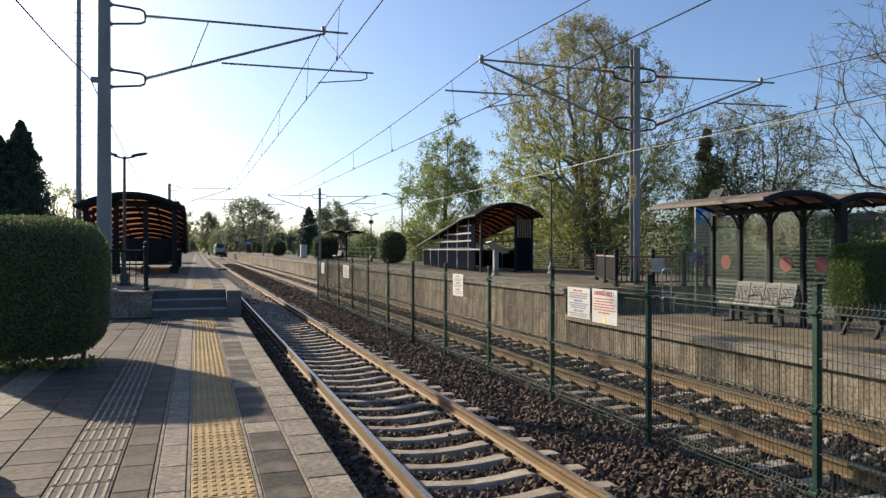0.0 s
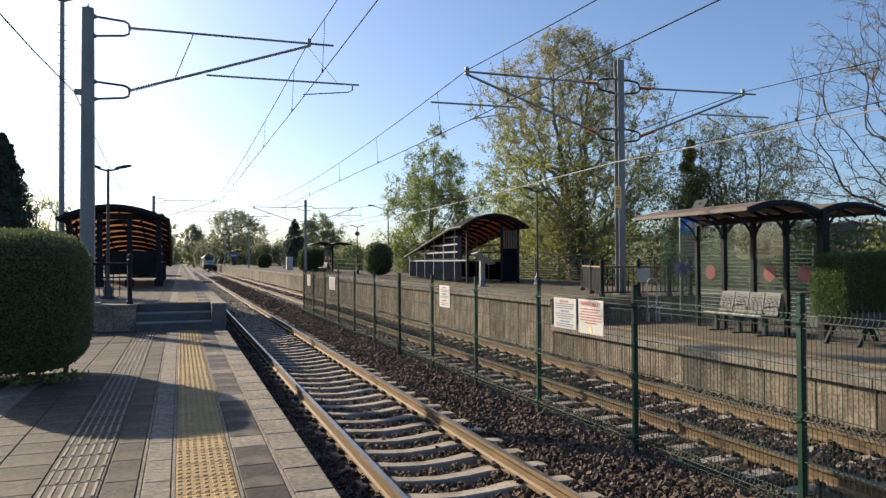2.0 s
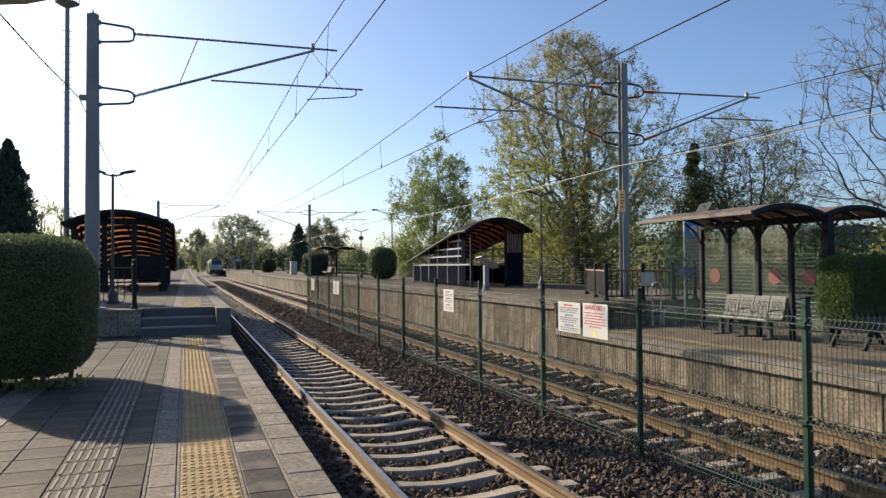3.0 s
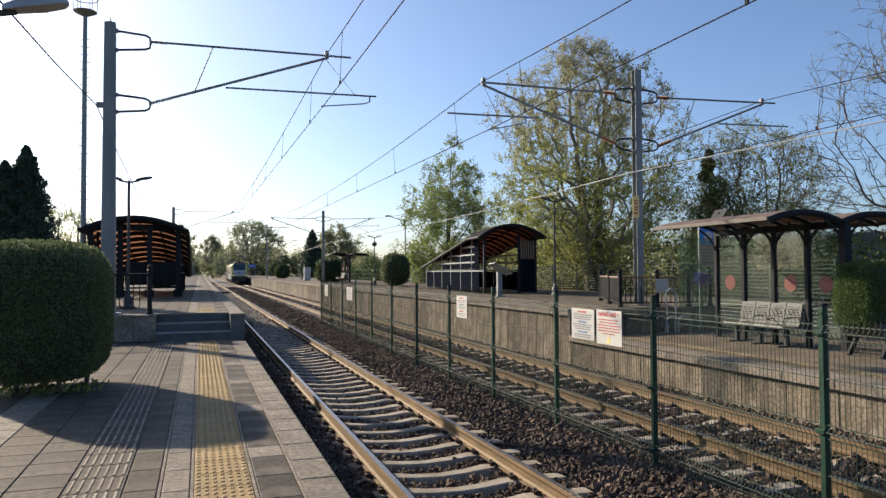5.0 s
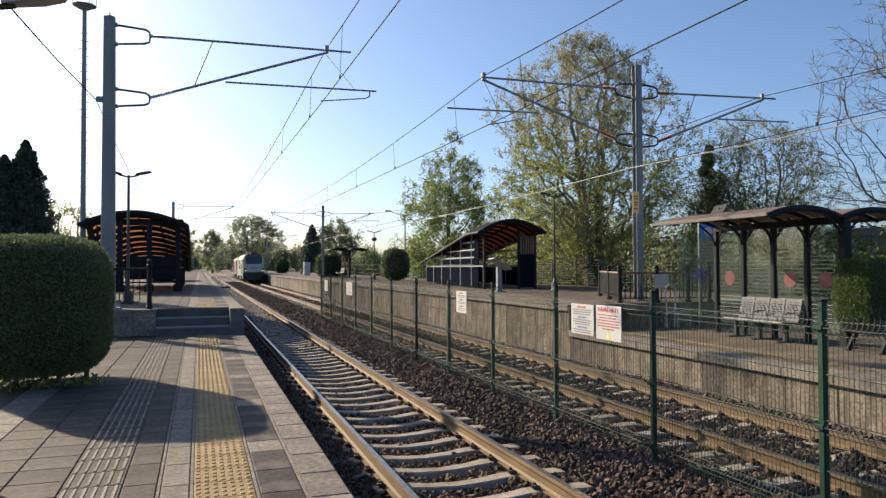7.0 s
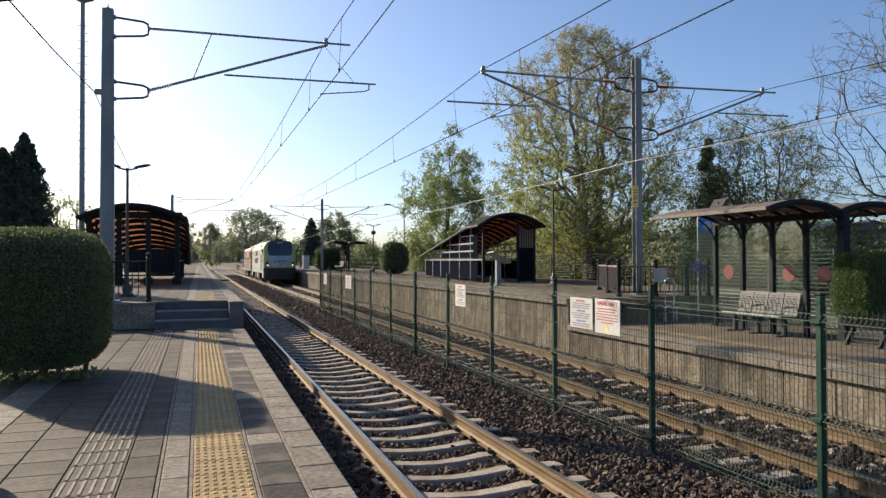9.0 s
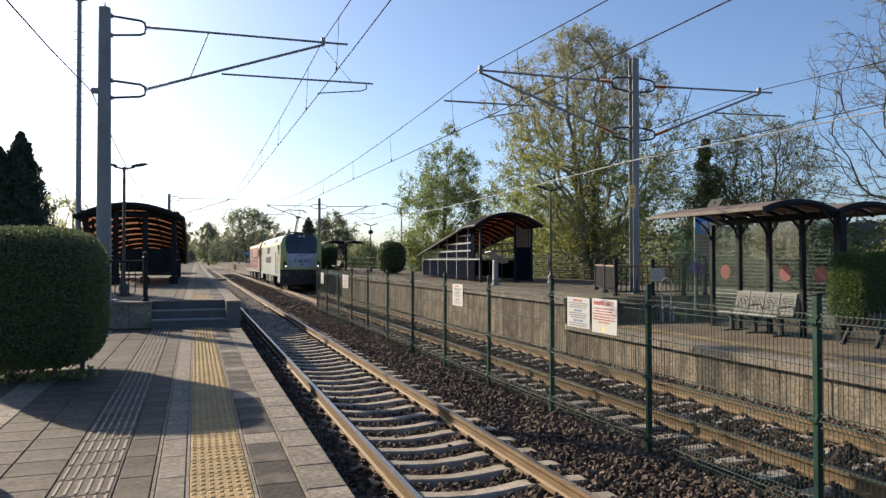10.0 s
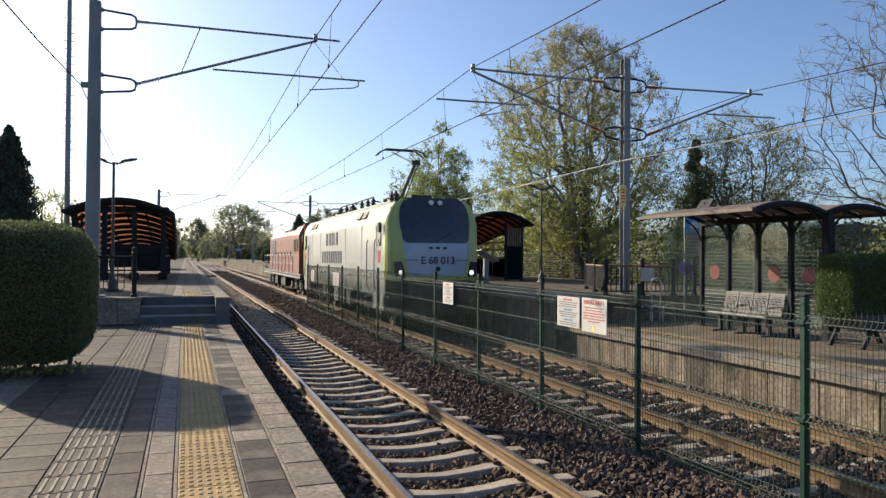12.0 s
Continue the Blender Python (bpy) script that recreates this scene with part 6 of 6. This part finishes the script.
        for sx in (-1, 1):
            poly = [(sx * 0.96, 1.60), (sx * 1.25, 1.58), (sx * 1.28, 2.02), (sx * 1.07, 2.04)]
            lamp_box = part("headlight", prism(poly, "y", *sorted((y0 - s * 0.25, y0 - s * 0.83))), SMOKED, root, "dark headlight cluster")
            part("lit_lens", prism([(sx * 1.10 + 0.07 * math.cos(a), 1.71 + 0.07 * math.sin(a)) for a in np.linspace(0, 2 * math.pi, 17)[:-1]], "y", *sorted((y0 - s * 0.82, y0 - s * 0.86))), HEADLAMP, lamp_box, "lit headlamp lens")
            part("handrail", bar([(sx * 0.98, y0 - s * 0.88, 2.08), (sx * 0.6, y0 - s * 0.96, 2.08)], 0.014, 6), GALV, root)
            part("mirror_camera", bbox(min(sx * 1.5, sx * 1.58), max(sx * 1.5, sx * 1.58), y0 - 0.1, y0 + 0.12, 2.9, 3.2, 0.02), UNDER, root)
        for x in (-0.22, 0.0, 0.22):
            part("emblem", bbox(x - 0.05, x + 0.05, *sorted((y0 - s * 0.90, y0 - s * 0.94)), 2.40, 2.47), NAVY, root)
        part("socket", prism([(0.07 * math.cos(a), 1.82 + 0.07 * math.sin(a)) for a in np.linspace(0, 2 * math.pi, 13)[:-1]], "y", *sorted((y0 - s * 0.88, y0 - s * 0.95))), UNDER, root)
        part("wiper", bar([(-0.1, y0 - s * 0.93, 2.6), (0.55, y0 - s * 0.85, 2.95)], 0.012, 5), UNDER, root)
        me = text_mesh("E 68 013", 0.30, NAVY)
        rot = Matrix.Rotation(radians(90), 4, "X") if s > 0 else Matrix.Rotation(radians(180), 4, "Z") @ Matrix.Rotation(radians(90), 4, "X")
        share("running_number", me, root, Matrix.Translation((0, y0 - s * 0.938, 2.06)) @ rot)
        buffers(root, y0 - s * 0.6, -s)
        part("coupling_pocket", bbox(-0.3, 0.3, *sorted((y0 - s * 0.6, y0 - s * 0.72)), 0.75, 1.25, 0.03), UNDER, root)
        for sx in (-1, 1):
            part("skirt", bbox(min(sx * 1.39, sx * 1.43), max(sx * 1.39, sx * 1.43), *sorted((y0 - s * 0.1, y0 + s * 1.2)), 0.55, 1.02, 0.01), PALEGREY, root)
            part("door_panel", bbox(min(sx * 1.438, sx * 1.452), max(sx * 1.438, sx * 1.452), *sorted((y0 + s * 0.75, y0 + s * 1.45)), 1.1, 3.12, 0.004), CREAM, root)
            part("cab_window", bbox(min(sx * 1.44, sx * 1.457), max(sx * 1.44, sx * 1.457), *sorted((y0 + s * 0.18, y0 + s * 0.55)), 2.5, 3.15, 0.004), SMOKED, root)
            for yy in (0.62, 1.58):
                part("grab_rail", bar([(sx * 1.5, y0 + s * yy, 1.2), (sx * 1.54, y0 + s * yy, 1.3), (sx * 1.54, y0 + s * yy, 2.6), (sx * 1.5, y0 + s * yy, 2.7)], 0.016, 6), UNDER, root)
            part("cab_side", bbox(min(sx * 1.43, sx * 1.436), max(sx * 1.43, sx * 1.436), *sorted((y0 + s * 0.0, y0 + s * 0.05)), 1.3, 3.2), CREAM, root)
            part("emblem", bbox(min(sx * 1.438, sx * 1.45), max(sx * 1.438, sx * 1.45), *sorted((y0 + s * 0.25, y0 + s * 0.5)), 2.0, 2.35), REDP, root)
    for y0, y1 in ((0.58, 0.80), (L - 0.80, L - 0.58)):
        band("corner_band", [(1.447, 1.48), (1.449, 1.95), (1.438, 3.2), (1.415, 3.33), (1.30, 3.63), (1.12, 3.83), (0.85, 3.91)], LIME, y0, y1, "lime-green cab corner")
    nose(0.6, 1)
    nose(L - 0.6, -1)
    # company lettering on the sides as plain letter-sized bars
    for sx in (-1, 1):
        for row_y, z, n, h in ((8.85, 2.86, 4, 0.50), (8.95, 2.14, 11, 0.48)):
            pitch = 0.68 if n == 4 else 0.39
            for i in range(n):
                y = row_y + (i - (n - 1) / 2) * pitch
                x0, x1 = sorted((sx * 1.434, sx * 1.45))
                w = pitch * 0.24
                part("lettering_bar", bbox(x0, x1, y - w, y - w + 0.09, z - h / 2, z + h / 2), NAVY, root)
                part("lettering_bar", bbox(x0, x1, y + w - 0.07, y + w, z - h / 2, z + h / 2), NAVY, root)
        for y in (3.6, 6.2, 8.8, 11.4, 13.6):
            x0, x1 = sorted((sx * 1.43, sx * 1.444))
            part("seam", bbox(x0, x1, y, y + 0.02, 1.05, 3.2), PALEGREY, root)
        for y in (3.2, 4.0, 12.8, 13.6):
            poly = [(sx * 1.40, 3.42), (sx * 1.425, 3.45), (sx * 1.29, 3.68), (sx * 1.26, 3.66)]
            part("roof_grille", prism(poly, "y", y, y + 0.55), UNDER, root)
        for y in (5.4, 6.4, 7.6, 9.2, 10.2):
            x0, x1 = sorted((sx * 1.2, sx * 1.42))
            part("equipment_box", bbox(x0, x1, y, y + 0.75, 0.45, 0.98, 0.02), UNDER if y != 7.6 else PALEGREY, root)
    bogie(root, 3.6, 3, 1.6)
    bogie(root, L - 3.6, 3, 1.6)
    # roof gear
    part("roof_deck", bbox(-0.85, 0.85, 2.2, L - 2.2, 3.9, 3.96, 0.01), PALEGREY, root)
    for y in (2.6, 3.1, 5.6, 6.4, 7.4, 9.0, 10.2, 11.4):
        part("roof_insulator", lathe([(0.05, 3.95), (0.11, 4.0), (0.05, 4.05), (0.11, 4.1), (0.05, 4.15), (0.11, 4.2), (0.05, 4.25), (0.03, 4.34)], 10, at=(-0.55, y, 0)), UNDER, root)
    part("roof_busbar", bar([(-0.55, 5.6, 4.34), (-0.55, 11.4, 4.34)], 0.03, 6), UNDER, root)
    part("roof_box", bbox(0.0, 0.7, 6.6, 9.4, 3.94, 4.2, 0.03), UNDER, root)
    part("horn", bbox(-0.35, 0.35, 1.55, 1.9, 3.92, 4.12, 0.04), UNDER, root)

    def pantograph(y, up):
        """Single-arm pantograph; its knee points to the nearer cab."""
        for x in (-0.5, 0.5):
            for d in (-0.5, 0.5):
                part("pantograph_insulator", lathe([(0.05, 3.95), (0.09, 4.0), (0.05, 4.05), (0.09, 4.1), (0.05, 4.15)], 8, at=(x, y + d, 0)), UNDER, root)
            part("pantograph_base", bar([(x, y - 0.7, 4.17), (x, y + 0.7, 4.17)], 0.04, 6), UNDER, root)
        part("pantograph_base", bar([(-0.5, y + 0.3, 4.18), (0.5, y + 0.3, 4.18)], 0.05, 6), UNDER, root)
        knee = (0, y - 1.35, 5.22) if up else (0, y - 1.25, 4.30)
        head = (0, y + 0.35, 5.86) if up else (0, y + 0.55, 4.38)
        part("lower_arm", bar([(0, y + 0.3, 4.2), knee], 0.06, 8, 0.05), UNDER, root)
        part("control_rod", bar([(0.1, y + 0.1, 4.2), (0.1, knee[1] + 0.1, knee[2] - 0.08)], 0.02, 6), UNDER, root)
        part("knee_joint", bbox(-0.14, 0.14, knee[1] - 0.08, knee[1] + 0.08, knee[2] - 0.08, knee[2] + 0.08, 0.02), UNDER, root)
        for x in (-0.32, 0.32):
            part("upper_arm", bar([(x * 0.3, knee[1], knee[2]), (x, head[1], head[2] - 0.08)], 0.025, 6), UNDER, root)
        for d in (-0.15, 0.15):
            part("collector_strip", bar([(-0.85, head[1] + d, head[2] - 0.22), (-0.75, head[1] + d, head[2] - 0.1), (-0.55, head[1] + d, head[2]), (0.55, head[1] + d, head[2]), (0.75, head[1] + d, head[2] - 0.1), (0.85, head[1] + d, head[2] - 0.22)], 0.025, 6), UNDER, root)
        for x in (-0.5, 0.5):
            part("head_link", bar([(x, head[1] - 0.15, head[2]), (x, head[1] + 0.15, head[2])], 0.02, 6), UNDER, root)
    pantograph(3.6, True)
    pantograph(L - 3.9, False)
    return root


def diesel_loco():
    root = tagged(empty("diesel_locomotive"), "red-brown hood diesel locomotive coupled behind", "locomotive")
    L = 18.4
    part("frame", bbox(-1.45, 1.45, 0.3, L - 0.3, 0.98, 1.24, 0.02), UNDER, root)
    prof = [(-1.22, 1.24), (1.22, 1.24), (1.22, 3.40), (1.02, 3.66), (0.55, 3.78), (-0.55, 3.78), (-1.02, 3.66), (-1.22, 3.40)]
    part("hood", prism(prof, "y", 3.1, L - 2.2), OXIDE, root)
    part("short_hood", prism([(x, min(z, 2.5)) for x, z in prof[:3]] + [(-1.22, 2.5)], "y", 0.5, 1.0), OXIDE, root)
    cab = [(-1.42, 1.24), (1.42, 1.24), (1.42, 3.30), (1.2, 3.75), (0.7, 3.98), (-0.7, 3.98), (-1.2, 3.75), (-1.42, 3.30)]
    part("cab", prism(cab, "y", 1.0, 3.1), OXIDE, root)
    # the cab roof slopes down towards its front
    part("cab_visor", prism([(0.55, 3.35), (1.0, 3.92), (1.0, 3.35)], "x", -1.15, 1.15), OXIDE, root)
    for s in (-1, 1):
        def flat(y0, y1, z0, z1, x, name, material, out=0.02, bevel=0.005, under=root):
            a, b = sorted((s * (x - 0.01), s * (x + out)))
            return part(name, bbox(a, b, y0, y1, z0, z1, bevel), material, under)
        for y in (1.25, 2.2):
            win = flat(y, y + 0.6, 2.45, 3.1, 1.42, "cab_window", SMOKED)
            flat(y - 0.05, y + 0.65, 2.39, 2.45, 1.42, "window_sill", OXIDE, 0.035, 0.004, win)
            part("front_window", bbox(s * 0.7 - 0.4, s * 0.7 + 0.4, 0.97, 1.0, 2.62, 3.25, 0.004), SMOKED, root)
        for k in range(9):
            y = 3.3 + k * 1.4
            leaf = flat(y, y + 0.64, 1.42, 3.2, 1.22, "hood_door", OXIDE)
            flat(y + 0.54, y + 0.58, 2.2, 2.45, 1.24, "door_handle", UNDER, 0.03, 0.004, leaf)
            leaf = flat(y + 0.67, y + 1.31, 1.42, 3.2, 1.22, "hood_door", OXIDE)
            flat(y + 0.73, y + 0.77, 2.2, 2.45, 1.24, "door_handle", UNDER, 0.03, 0.004, leaf)
        grille = flat(12.6, 15.2, 2.25, 3.25, 1.245, "grille", UNDER)
        for k in range(9):
            flat(12.65, 15.15, 2.32 + k * 0.1, 2.36 + k * 0.1, 1.265, "slat", DARKSTEEL, 0.02, 0.004, grille)
        part("handrail", bar([(s * 1.42, 3.15, 2.25), (s * 1.42, L - 0.4, 2.25)], 0.018, 6), PALEGREY, root)
        part("lower_handrail", bar([(s * 1.42, 3.15, 1.78), (s * 1.42, L - 0.4, 1.78)], 0.012, 6), PALEGREY, root)
        for k in range(10):
            part("stanchion", bar([(s * 1.42, 3.2 + k * 1.64, 1.24), (s * 1.42, 3.2 + k * 1.64, 2.25)], 0.018, 6), CREAM, root)
        flat(0.4, L - 0.4, 1.03, 1.10, 1.45, "pale_band", CREAM, 0.012)
        for y in (0.45, L - 1.0):
            for k in range(3):
                a, b = sorted((s * 1.18, s * 1.42))
                part("step", bbox(a, b, y, y + 0.55, 0.35 + 0.24 * k, 0.38 + 0.24 * k), UNDER, root)
        for y in (6.6, 10.4):
            a, b = sorted((s * 1.1, s * 1.38))
            part("battery_box", bbox(a, b, y, y + 1.2, 0.42, 0.98, 0.02), UNDER, root)
    part("end_railing", bar([(-1.3, L - 0.4, 1.24), (-1.3, L - 0.4, 2.25), (1.3, L - 0.4, 2.25), (1.3, L - 0.4, 1.24)], 0.022, 6), CREAM, root)
    part("exhaust", bbox(-0.25, 0.25, 8.0, 8.8, 3.78, 3.98, 0.03), UNDER, root)
    for y in (11.4, 13.4):
        part("fan_housing", lathe([(0.55, 3.77), (0.55, 3.9), (0.45, 3.92), (0.1, 3.92)], 16, at=(0, y, 0)), OXIDE, root)
    part("fuel_tank", bbox(-1.2, 1.2, 7.9, 10.2, 0.35, 1.0, 0.08), UNDER, root)
    bogie(root, 3.6, 3, 1.75)
    bogie(root, L - 3.6, 3, 1.75)
    buffers(root, 0.35, -1)
    buffers(root, L - 0.35, 1)
    return root


loco = electric_loco()
diesel = diesel_loco()


def front_at(t):
    """Where the front of the train stands, in metres along the line."""
    return sum(c * (12 - t) ** k for k, c in enumerate(TRAIN))


TRAIN = (20.1, 15.2416, -0.132111, 0.0937819, -0.00551354)
GAP = 16.9


def motions():
    times = [k / 4 for k in range(49)]
    walk(loco, [(t, Matrix.Translation((TRACKS[1], front_at(t), RAIL_Z))) for t in times])
    walk(diesel, [(t, Matrix.Translation((TRACKS[1], front_at(t) + GAP, RAIL_Z))) for t in times])
    for w, y in WHEELSETS:
        rows = []
        for k in range(361):
            t = k / 30
            rows.append((t, Matrix.Translation((0, y, WHEEL_R)) @ Matrix.Rotation((front_at(0) - front_at(t)) / WHEEL_R, 4, "X")))
        walk(w, rows)


motions()
